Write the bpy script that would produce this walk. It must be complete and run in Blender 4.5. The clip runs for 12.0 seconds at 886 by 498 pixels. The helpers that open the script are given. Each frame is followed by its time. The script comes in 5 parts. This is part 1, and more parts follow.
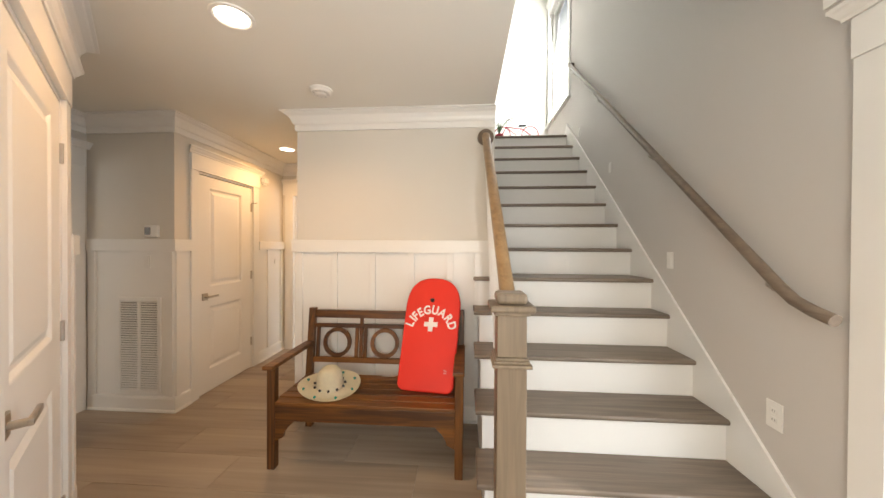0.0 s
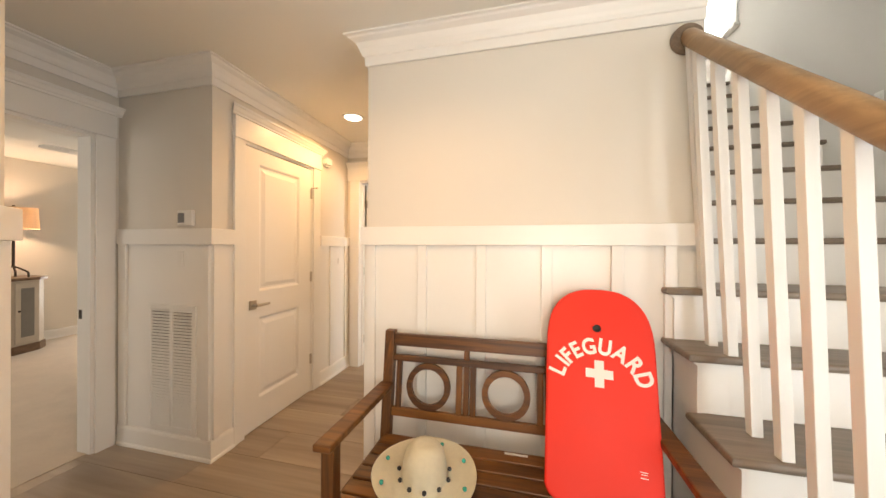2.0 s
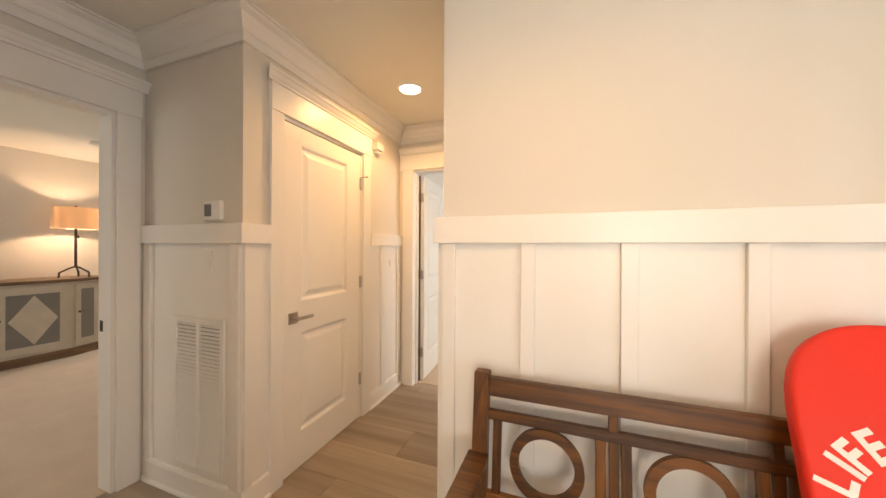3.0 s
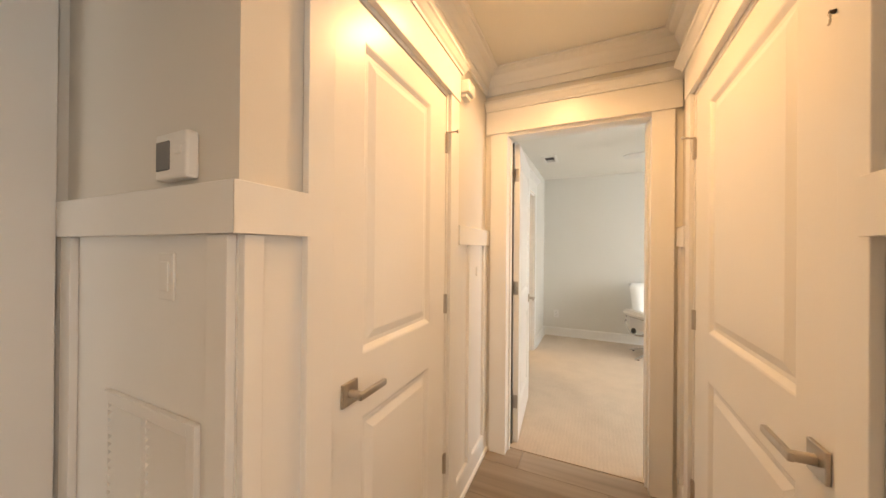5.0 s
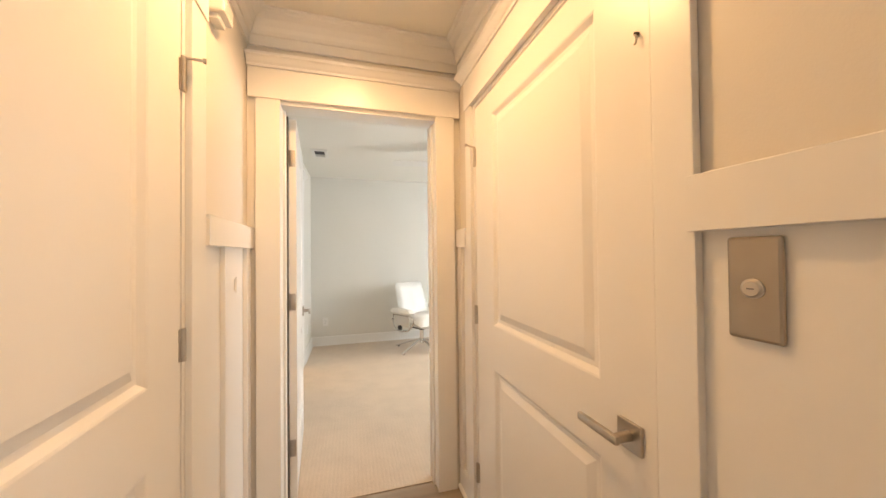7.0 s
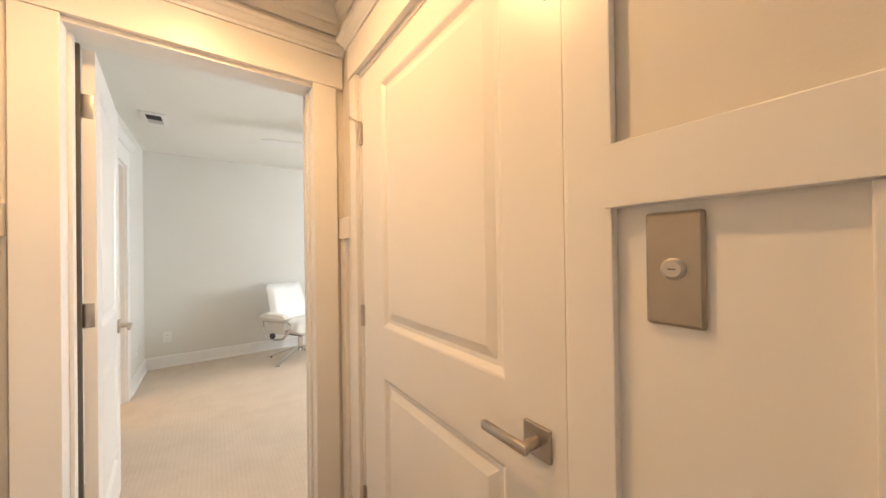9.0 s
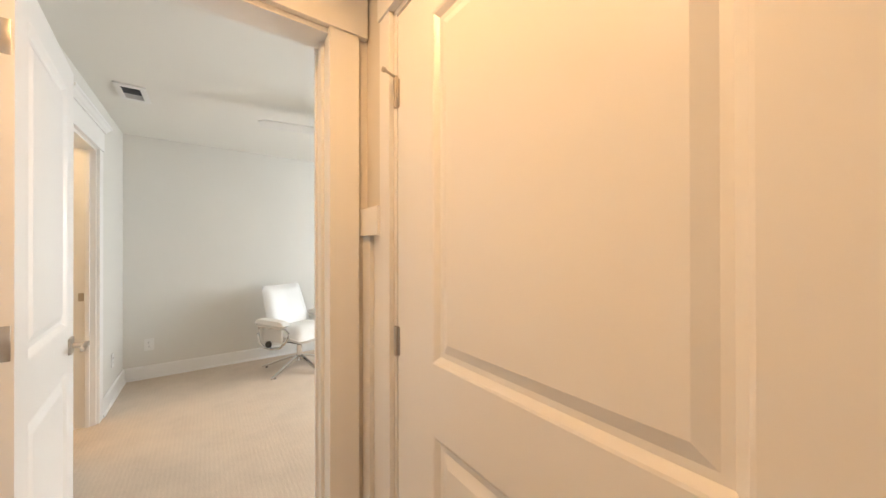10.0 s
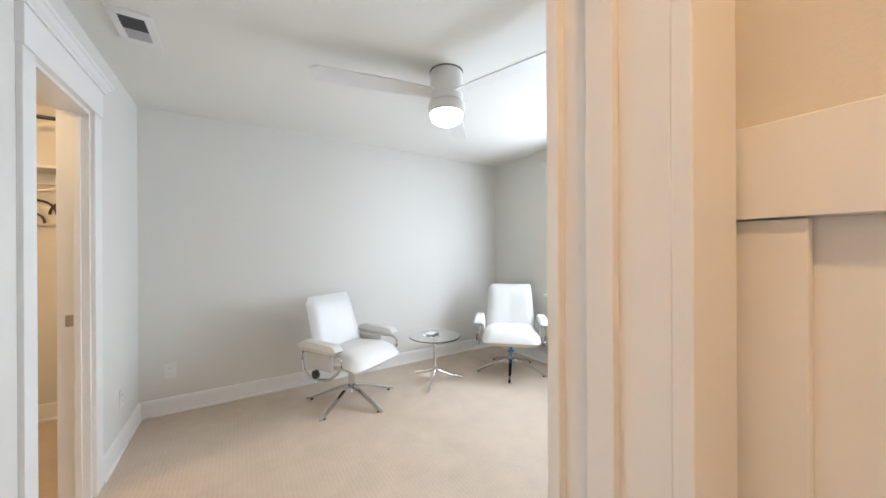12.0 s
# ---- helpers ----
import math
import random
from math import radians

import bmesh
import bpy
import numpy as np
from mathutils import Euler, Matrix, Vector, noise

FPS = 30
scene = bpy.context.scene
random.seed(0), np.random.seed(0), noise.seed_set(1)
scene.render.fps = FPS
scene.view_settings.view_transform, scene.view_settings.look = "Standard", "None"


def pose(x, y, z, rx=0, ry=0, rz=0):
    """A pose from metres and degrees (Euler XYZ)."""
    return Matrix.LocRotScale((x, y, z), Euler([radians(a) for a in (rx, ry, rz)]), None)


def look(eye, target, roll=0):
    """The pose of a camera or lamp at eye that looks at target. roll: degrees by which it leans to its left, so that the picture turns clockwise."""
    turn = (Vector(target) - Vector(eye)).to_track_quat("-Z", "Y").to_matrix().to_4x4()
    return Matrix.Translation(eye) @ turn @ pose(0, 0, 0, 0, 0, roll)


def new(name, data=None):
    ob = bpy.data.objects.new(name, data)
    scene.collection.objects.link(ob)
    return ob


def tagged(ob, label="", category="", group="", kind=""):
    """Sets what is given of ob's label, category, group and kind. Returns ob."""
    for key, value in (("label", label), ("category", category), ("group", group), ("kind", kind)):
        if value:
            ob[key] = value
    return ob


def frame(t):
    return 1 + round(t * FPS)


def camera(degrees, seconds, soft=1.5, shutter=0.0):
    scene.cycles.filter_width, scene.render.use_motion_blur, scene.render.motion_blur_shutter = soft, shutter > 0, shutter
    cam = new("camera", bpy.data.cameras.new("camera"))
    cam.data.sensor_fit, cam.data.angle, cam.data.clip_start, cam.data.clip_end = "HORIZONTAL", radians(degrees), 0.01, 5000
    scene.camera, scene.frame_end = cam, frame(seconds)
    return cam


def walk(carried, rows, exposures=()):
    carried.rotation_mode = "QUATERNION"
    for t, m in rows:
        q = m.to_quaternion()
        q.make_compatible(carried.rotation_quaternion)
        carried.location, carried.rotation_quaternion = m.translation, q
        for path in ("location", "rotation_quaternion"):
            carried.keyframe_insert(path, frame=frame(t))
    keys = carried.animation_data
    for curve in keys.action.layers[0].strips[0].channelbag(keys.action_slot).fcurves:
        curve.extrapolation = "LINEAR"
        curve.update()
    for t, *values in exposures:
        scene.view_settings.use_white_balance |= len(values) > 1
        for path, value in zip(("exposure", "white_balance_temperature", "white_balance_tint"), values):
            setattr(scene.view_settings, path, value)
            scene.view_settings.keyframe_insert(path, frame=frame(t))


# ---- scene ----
cam = camera(107.4, 12.0, soft=1.5)
PATH = [
    (0, (0.328, -0.055, 1.409), (0.186, 1.94, 1.393), 0.3),
    (0.5, (0.215, 0.165, 1.372), (0.017, 2.155, 1.36), 0.3),
    (1, (0.092, 0.426, 1.345), (-0.165, 2.409, 1.337), 0.2),
    (1.5, (-0.043, 0.64, 1.342), (-0.419, 2.604, 1.33), 0.3),
    (2, (-0.223, 0.883, 1.34), (-0.703, 2.824, 1.336), 0.3),
    (2.5, (-0.414, 1.107, 1.335), (-1.005, 3.018, 1.326), 0.3),
    (3, (-0.619, 1.366, 1.336), (-1.333, 3.234, 1.333), 0.3),
    (3.5, (-0.848, 1.56, 1.332), (-1.67, 3.383, 1.335), 0.4),
    (3.7, (-0.958, 1.637, 1.332), (-1.82, 3.442, 1.335), 0.4),
    (5.3, (-1.547, 2.205, 1.328), (-2.385, 4.021, 1.334), 0.6),
    (5.5, (-1.568, 2.258, 1.327), (-2.298, 4.12, 1.344), 0.7),
    (6, (-1.636, 2.348, 1.331), (-1.932, 4.326, 1.358), 0.4),
    (6.5, (-1.663, 2.413, 1.328), (-1.466, 4.403, 1.361), -0.1),
    (7, (-1.685, 2.443, 1.322), (-1.139, 4.367, 1.351), -0.6),
    (7.5, (-1.71, 2.458, 1.307), (-0.917, 4.293, 1.331), -0.7),
    (9.5, (-1.581, 2.785, 1.293), (-0.398, 4.397, 1.3), -0.6),
    (10, (-1.571, 3.047, 1.306), (-0.396, 4.665, 1.311), -0.1),
    (10.5, (-1.624, 3.337, 1.331), (-0.448, 4.955, 1.334), -0.2),
    (11, (-1.617, 3.605, 1.336), (-0.463, 5.239, 1.332), -0.1),
    (11.5, (-1.586, 3.857, 1.336), (-0.528, 5.553, 1.332), -0.3),
    (12, (-1.571, 4.073, 1.327), (-0.507, 5.767, 1.326), -0.3),
]
walk(cam, [(t, look(eye, target, roll)) for t, eye, target, roll in PATH],
     exposures=[(0, -0.44, 6700, 10), (1.5, -0.10, 6850, 10), (3.5, -0.24, 7050, 12), (5.5, -0.09, 6900, 10.5), (6.5, -0.02, 6720, 10), (9.5, -0.04, 6330, 10), (11, -0.24, 6150, 10), (12, -0.22, 5650, 10)])

# ---------------------------------------------------------------- light
world = bpy.data.worlds.new("sky")
scene.world = world
world.use_nodes = True
wn = world.node_tree.nodes
sky = wn.new("ShaderNodeTexSky")
sky.sky_type, sky.sun_disc = "NISHITA", False
sky.sun_elevation, sky.sun_rotation = radians(50), radians(120)
world.node_tree.links.new(sky.outputs[0], wn["Background"].inputs[0])
wn["Background"].inputs[1].default_value = 0.12

sun = new("sun", bpy.data.lights.new("sun", "SUN"))
sun.data.energy, sun.data.angle, sun.data.color = 3.0, radians(0.6), (1, 0.95, 0.88)
sun.matrix_world = look((8, -4.5, 11), (0, 0, 0))


def area(name, at, to, w, h, watts, colour=(1, 1, 1)):
    lamp = bpy.data.lights.new(name, "AREA")
    lamp.shape, lamp.size, lamp.size_y, lamp.energy, lamp.color = "RECTANGLE", w, h, watts, colour
    ob = new(name, lamp)
    ob.matrix_world = look(at, to)
    return ob


def bulb(name, at, watts, colour, radius=0.05, spot=0):
    lamp = bpy.data.lights.new(name, "SPOT" if spot else "POINT")
    lamp.energy, lamp.color, lamp.shadow_soft_size = watts, colour, radius
    if spot:
        lamp.spot_size, lamp.spot_blend = radians(spot), 0.6
    ob = new(name, lamp)
    ob.matrix_world = look(at, (at[0], at[1], 0))
    return ob


DAY = (0.94, 0.97, 1.0)
WARM = (1.0, 0.555, 0.225)
area("daylight_entry", (1.80, 0.62, 1.10), (0, 0.62, 1.0), 0.85, 1.9, 36, (0.84, 0.92, 1.0))
# warm fill for the bench wall, from an invented foyer window
area("fill_behind", (0.3, -1.55, 1.5), (0.3, 0, 1.65), 1.3, 1.2, 68, (1.0, 0.93, 0.83))
area("daylight_room", (1.47, 5.75, 1.45), (0, 5.75, 1.2), 1.4, 1.2, 62, DAY)
# fill that brightens the lamp-lit room through an added, unseen window
area("fill_bedroom", (-4.6, -0.45, 1.45), (-4.6, 1.0, 1.2), 1.5, 1.2, 27, (1, 0.96, 0.9))
area("daylight_upstairs", (1.82, 5.17, 4.45), (0, 5.17, 4.3), 1.0, 1.8, 120, DAY)
area("daylight_bedroom_door", (-6.78, 5.2, 1.15), (-4.0, 4.6, 0.9), 0.6, 1.5, 40, (1, 0.96, 0.93))
bulb("downlight_bulb", (-0.79, 1.43, 2.47), 50, WARM, 0.06, 160)
bulb("downlight_bulb", (-1.698, 3.50, 2.47), 57, WARM, 0.06, 165)
bulb("fan_bulb", (-0.435, 5.83, 2.06), 6, (1, 0.93, 0.82), 0.07, 160)
bulb("table_lamp_bulb", (-6.5, 3.58, 1.66), 46, (1, 0.66, 0.41), 0.03)
bulb("closet_bulb", (-2.9, 6.4, 2.3), 42, (1, 0.66, 0.34), 0.06)

# ---------------------------------------------------------------- materials


def mat(name, colour, rough=0.5, metal=0.0, vary=0.06, scale=3.0, bump=0.0, bump_scale=120.0, sheen=0.0, coat=0.0):
    """A plain painted or coated surface with slow blotches and fine relief."""
    m = bpy.data.materials.new(name)
    m.use_nodes = True
    nt = m.node_tree
    n, l = nt.nodes, nt.links
    b = n["Principled BSDF"]
    b.inputs["Roughness"].default_value, b.inputs["Metallic"].default_value = rough, metal
    b.inputs["Sheen Weight"].default_value, b.inputs["Coat Weight"].default_value = sheen, coat
    tc = n.new("ShaderNodeTexCoord")
    no = n.new("ShaderNodeTexNoise")
    no.inputs["Scale"].default_value, no.inputs["Detail"].default_value = scale, 5
    l.new(tc.outputs["Object"], no.inputs["Vector"])
    mx = n.new("ShaderNodeMix")
    mx.data_type = "RGBA"
    mx.inputs[6].default_value = (*[c * (1 - vary) for c in colour], 1)
    mx.inputs[7].default_value = (*[min(1, c * (1 + vary)) for c in colour], 1)
    l.new(no.outputs["Fac"], mx.inputs[0])
    l.new(mx.outputs[2], b.inputs["Base Color"])
    mr = n.new("ShaderNodeMapRange")
    mr.inputs[3].default_value, mr.inputs[4].default_value = rough * 0.85, min(1, rough * 1.15)
    l.new(no.outputs["Fac"], mr.inputs[0])
    l.new(mr.outputs[0], b.inputs["Roughness"])
    if bump:
        fine = n.new("ShaderNodeTexNoise")
        fine.inputs["Scale"].default_value, fine.inputs["Detail"].default_value = bump_scale, 3
        l.new(tc.outputs["Object"], fine.inputs["Vector"])
        bp = n.new("ShaderNodeBump")
        bp.inputs["Strength"].default_value, bp.inputs["Distance"].default_value = bump, 0.004
        l.new(fine.outputs["Fac"], bp.inputs["Height"])
        l.new(bp.outputs[0], b.inputs["Normal"])
    return m


def wood(name, light, dark, axis, scale=1.0, rough=0.4, random=0.25, knots=False):
    """Stretched grain along one local axis, each piece its own tone."""
    m = bpy.data.materials.new(name)
    m.use_nodes = True
    nt = m.node_tree
    n, l = nt.nodes, nt.links
    b = n["Principled BSDF"]
    tc, info = n.new("ShaderNodeTexCoord"), n.new("ShaderNodeObjectInfo")
    shift = n.new("ShaderNodeVectorMath")
    shift.operation = "ADD"
    sc = n.new("ShaderNodeVectorMath")
    sc.operation = "SCALE"
    sc.inputs[0].default_value = (13.0, 17.0, 5.0)
    l.new(info.outputs["Random"], sc.inputs["Scale"])
    l.new(tc.outputs["Object"], shift.inputs[0])
    l.new(sc.outputs[0], shift.inputs[1])
    mp = n.new("ShaderNodeMapping")
    st = [14.0 * scale] * 3
    st[axis] = 0.9 * scale
    mp.inputs["Scale"].default_value = st
    l.new(shift.outputs[0], mp.inputs["Vector"])
    g = n.new("ShaderNodeTexNoise")
    g.inputs["Scale"].default_value, g.inputs["Detail"].default_value, g.inputs["Distortion"].default_value = 1.6, 8, 1.1
    l.new(mp.outputs[0], g.inputs["Vector"])
    mp2 = n.new("ShaderNodeMapping")
    st2 = [110.0 * scale] * 3
    st2[axis] = 3.0 * scale
    mp2.inputs["Scale"].default_value = st2
    l.new(shift.outputs[0], mp2.inputs["Vector"])
    f = n.new("ShaderNodeTexNoise")
    f.inputs["Scale"].default_value, f.inputs["Detail"].default_value = 1.0, 4
    l.new(mp2.outputs[0], f.inputs["Vector"])
    add = n.new("ShaderNodeMath")
    add.operation = "MULTIPLY_ADD"
    add.inputs[1].default_value, add.inputs[2].default_value = 0.35, -0.17
    l.new(f.outputs["Fac"], add.inputs[0])
    s2 = n.new("ShaderNodeMath")
    l.new(g.outputs["Fac"], s2.inputs[0])
    l.new(add.outputs[0], s2.inputs[1])
    tone = n.new("ShaderNodeMath")
    tone.operation = "MULTIPLY_ADD"
    tone.inputs[1].default_value, tone.inputs[2].default_value = random, -random / 2
    l.new(info.outputs["Random"], tone.inputs[0])
    s3 = n.new("ShaderNodeMath")
    l.new(s2.outputs[0], s3.inputs[0])
    l.new(tone.outputs[0], s3.inputs[1])
    r = n.new("ShaderNodeValToRGB")
    r.color_ramp.elements[0].position, r.color_ramp.elements[1].position = 0.28, 0.72
    r.color_ramp.elements[0].color, r.color_ramp.elements[1].color = (*dark, 1), (*light, 1)
    l.new(s3.outputs[0], r.inputs[0])
    l.new(r.outputs[0], b.inputs["Base Color"])
    mr = n.new("ShaderNodeMapRange")
    mr.inputs[3].default_value, mr.inputs[4].default_value = rough * 1.2, rough * 0.8
    l.new(g.outputs["Fac"], mr.inputs[0])
    l.new(mr.outputs[0], b.inputs["Roughness"])
    bp = n.new("ShaderNodeBump")
    bp.inputs["Strength"].default_value, bp.inputs["Distance"].default_value = 0.15, 0.002
    l.new(f.outputs["Fac"], bp.inputs["Height"])
    l.new(bp.outputs[0], b.inputs["Normal"])
    return m


def glow(name, colour, strength):
    m = bpy.data.materials.new(name)
    m.use_nodes = True
    b = m.node_tree.nodes["Principled BSDF"]
    b.inputs["Base Color"].default_value = (*colour, 1)
    b.inputs["Emission Color"].default_value = (*colour, 1)
    b.inputs["Emission Strength"].default_value = strength
    return m


def glass(name, colour=(0.95, 1, 0.98), rough=0.0):
    m = bpy.data.materials.new(name)
    m.use_nodes = True
    b = m.node_tree.nodes["Principled BSDF"]
    b.inputs["Base Color"].default_value = (*colour, 1)
    b.inputs["Transmission Weight"].default_value, b.inputs["Roughness"].default_value, b.inputs["IOR"].default_value = 1.0, rough, 1.45
    return m


def carpet_material(name, light, dark):
    """Cut pile in faint ribs with trodden patches."""
    m = bpy.data.materials.new(name)
    m.use_nodes = True
    n, l = m.node_tree.nodes, m.node_tree.links
    b = n["Principled BSDF"]
    b.inputs["Roughness"].default_value, b.inputs["Sheen Weight"].default_value = 0.95, 0.25
    tc = n.new("ShaderNodeTexCoord")
    big, small = n.new("ShaderNodeTexNoise"), n.new("ShaderNodeTexNoise")
    big.inputs["Scale"].default_value, big.inputs["Detail"].default_value, big.inputs["Roughness"].default_value = 5.0, 8, 0.6
    small.inputs["Scale"].default_value, small.inputs["Detail"].default_value = 190, 2
    wave = n.new("ShaderNodeTexWave")
    wave.bands_direction = "X"
    wave.inputs["Scale"].default_value, wave.inputs["Distortion"].default_value, wave.inputs["Detail"].default_value = 13.5, 0.7, 2
    wave.inputs["Detail Scale"].default_value = 3
    for t in (big, small, wave):
        l.new(tc.outputs["Object"], t.inputs["Vector"])
    total = None
    for t, weight in ((big, 0.42), (small, 0.45), (wave, 0.055)):
        a = n.new("ShaderNodeMath")
        a.operation, a.inputs[1].default_value, a.inputs[2].default_value = "MULTIPLY_ADD", weight, 0.0
        l.new(t.outputs["Fac"], a.inputs[0])
        if total:
            l.new(total, a.inputs[2])
        total = a.outputs[0]
    r = n.new("ShaderNodeValToRGB")
    r.color_ramp.elements[0].position, r.color_ramp.elements[1].position = 0.28, 0.66
    r.color_ramp.elements[0].color, r.color_ramp.elements[1].color = (*dark, 1), (*light, 1)
    l.new(total, r.inputs[0])
    l.new(r.outputs[0], b.inputs["Base Color"])
    bp = n.new("ShaderNodeBump")
    bp.inputs["Strength"].default_value, bp.inputs["Distance"].default_value = 0.5, 0.008
    l.new(total, bp.inputs["Height"])
    l.new(bp.outputs[0], b.inputs["Normal"])
    return m


PAINT = mat("wall_paint_cream", (0.68, 0.65, 0.595), 0.6, vary=0.03, scale=1.5, bump=0.08, bump_scale=260)
PAINT_ROOM = mat("wall_paint_pale_grey", (0.71, 0.695, 0.645), 0.65, vary=0.03, scale=1.5, bump=0.08, bump_scale=260)
PAINT_STAIR = mat("wall_paint_stair", (0.56, 0.535, 0.51), 0.65, vary=0.03, scale=1.5, bump=0.08, bump_scale=260)
CEILING = mat("ceiling_paint", (0.79, 0.775, 0.72), 0.8, vary=0.02, scale=1.2, bump=0.08, bump_scale=200)
WHITE = mat("white_gloss_paint", (0.80, 0.79, 0.765), 0.32, vary=0.03, scale=2.5, bump=0.04, bump_scale=90)
DOOR = mat("door_paint", (0.80, 0.785, 0.755), 0.35, vary=0.03, scale=2.0, bump=0.05, bump_scale=70)
NICKEL = mat("brushed_nickel", (0.50, 0.46, 0.41), 0.33, 1.0, vary=0.12, scale=40)
STEEL = mat("stainless_plate", (0.38, 0.335, 0.28), 0.38, 1.0, vary=0.1, scale=25)
CHROME = mat("polished_chrome", (0.72, 0.72, 0.72), 0.08, 1.0, vary=0.05, scale=8)
PLASTIC = mat("white_plastic", (0.78, 0.77, 0.74), 0.35, vary=0.02)
DARK = mat("dark_gap", (0.03, 0.028, 0.025), 0.7)
GREY = mat("grey_display", (0.16, 0.16, 0.165), 0.25)
CARPET = carpet_material("carpet_beige", (0.64, 0.525, 0.40), (0.47, 0.38, 0.285))
TILE = wood("wood_look_tile", (0.395, 0.322, 0.25), (0.215, 0.170, 0.130), 0, 0.25, 0.34, 0.22)
GROUT = mat("grout", (0.25, 0.20, 0.155), 0.9, bump=0.2)
BENCH = wood("bench_acacia", (0.185, 0.068, 0.010), (0.045, 0.015, 0.003), 0, 1.3, 0.42, 0.35)
BENCH_V = wood("bench_acacia_upright", (0.185, 0.068, 0.010), (0.045, 0.015, 0.003), 2, 1.3, 0.42, 0.35)
TREAD = wood("tread_oak_grey", (0.235, 0.186, 0.143), (0.135, 0.105, 0.08), 0, 1.0, 0.38, 0.16)
RAIL = wood("rail_oak", (0.37, 0.235, 0.115), (0.235, 0.145, 0.07), 1, 1.1, 0.38, 0.1)
RAIL_GREY = wood("rail_oak_grey", (0.20, 0.148, 0.105), (0.12, 0.086, 0.06), 1, 1.1, 0.42, 0.1)
NEWEL = wood("newel_oak_grey", (0.235, 0.18, 0.125), (0.15, 0.112, 0.076), 2, 1.2, 0.42, 0.08)
RED = mat("red_foam_skin", (0.74, 0.026, 0.012), 0.62, vary=0.08, scale=5, bump=0.12, bump_scale=150)
PRINT = mat("white_print", (0.82, 0.78, 0.76), 0.5)
STRAW = mat("straw", (0.90, 0.84, 0.66), 0.75, vary=0.07, scale=60, bump=0.5, bump_scale=220)
BLACKBEAD = mat("black_pompom", (0.02, 0.02, 0.022), 0.7, bump=0.5)
TEALBEAD = mat("teal_pompom", (0.03, 0.33, 0.26), 0.7, bump=0.5)
LEATHER = mat("white_leather", (0.70, 0.69, 0.66), 0.38, vary=0.03, scale=6, bump=0.25, bump_scale=90)
GLASS = glass("clear_glass", (0.97, 0.995, 0.985))
PANE = glass("window_glass")
SHADE = bpy.data.materials.new("linen_shade")
SHADE.use_nodes = True
sn, sl = SHADE.node_tree.nodes, SHADE.node_tree.links
sd, st_, sm = sn.new("ShaderNodeBsdfDiffuse"), sn.new("ShaderNodeBsdfTranslucent"), sn.new("ShaderNodeMixShader")
sw = sn.new("ShaderNodeTexNoise")
sw.inputs["Scale"].default_value = 90
sr = sn.new("ShaderNodeValToRGB")
sr.color_ramp.elements[0].color, sr.color_ramp.elements[1].color = (0.66, 0.53, 0.40, 1), (0.84, 0.72, 0.57, 1)
sl.new(sw.outputs["Fac"], sr.inputs[0])
sl.new(sr.outputs[0], sd.inputs[0])
sl.new(sr.outputs[0], st_.inputs[0])
sm.inputs[0].default_value = 0.55
sl.new(sd.outputs[0], sm.inputs[1])
sl.new(st_.outputs[0], sm.inputs[2])
sl.new(sm.outputs[0], sn["Material Output"].inputs[0])
SIDE_PAINT = mat("sideboard_cream_paint", (0.55, 0.49, 0.41), 0.5, vary=0.12, scale=9, bump=0.1)
SIDE_GREY = mat("sideboard_grey_panel", (0.20, 0.19, 0.175), 0.5, vary=0.15, scale=9)
SIDE_TOP = wood("sideboard_top", (0.22, 0.13, 0.075), (0.10, 0.06, 0.035), 1, 1.0, 0.4, 0.1)
BRONZE = mat("dark_bronze", (0.06, 0.045, 0.035), 0.45, 0.7, vary=0.15)
BULB = glow("lamp_lens", (1.0, 0.86, 0.66), 9.0)
FANGLASS = glow("fan_lens", (1.0, 0.96, 0.88), 5.0)
BLUE = mat("blue_tape", (0.03, 0.16, 0.55), 0.6)
REDMETAL = mat("red_enamel", (0.35, 0.02, 0.04), 0.4)
LEAF = mat("leaf_green", (0.05, 0.11, 0.03), 0.5, vary=0.3, scale=9)
CERAMIC = mat("cream_ceramic", (0.62, 0.55, 0.45), 0.3, vary=0.08)
MATBLACK = mat("black_plastic", (0.02, 0.02, 0.02), 0.4)

# ---------------------------------------------------------------- mesh helpers


def bx(bm, x0, x1, y0, y1, z0, z1, bevel=0.0):
    r = bmesh.ops.create_cube(bm, size=1.0)
    vs = r["verts"]
    for v in vs:
        v.co = Vector((x0 + (v.co.x + 0.5) * (x1 - x0), y0 + (v.co.y + 0.5) * (y1 - y0), z0 + (v.co.z + 0.5) * (z1 - z0)))
    if bevel:
        es = list({e for v in vs for e in v.link_edges})
        bmesh.ops.bevel(bm, geom=es, offset=bevel, segments=2, affect="EDGES", profile=0.5)
    return vs


def cyl(bm, a, b, r0, r1=None, n=20, caps=True):
    """A rod or cone from a to b."""
    a, b = Vector(a), Vector(b)
    r1 = r0 if r1 is None else r1
    q = (b - a).to_track_quat("Z", "Y").to_matrix()
    rings = []
    for p, r in ((a, r0), (b, r1)):
        rings.append([bm.verts.new(p + q @ Vector((r * math.cos(k * math.tau / n), r * math.sin(k * math.tau / n), 0))) for k in range(n)])
    for k in range(n):
        bm.faces.new((rings[0][k], rings[0][(k + 1) % n], rings[1][(k + 1) % n], rings[1][k]))
    if caps:
        bm.faces.new(rings[0][::-1])
        bm.faces.new(rings[1])


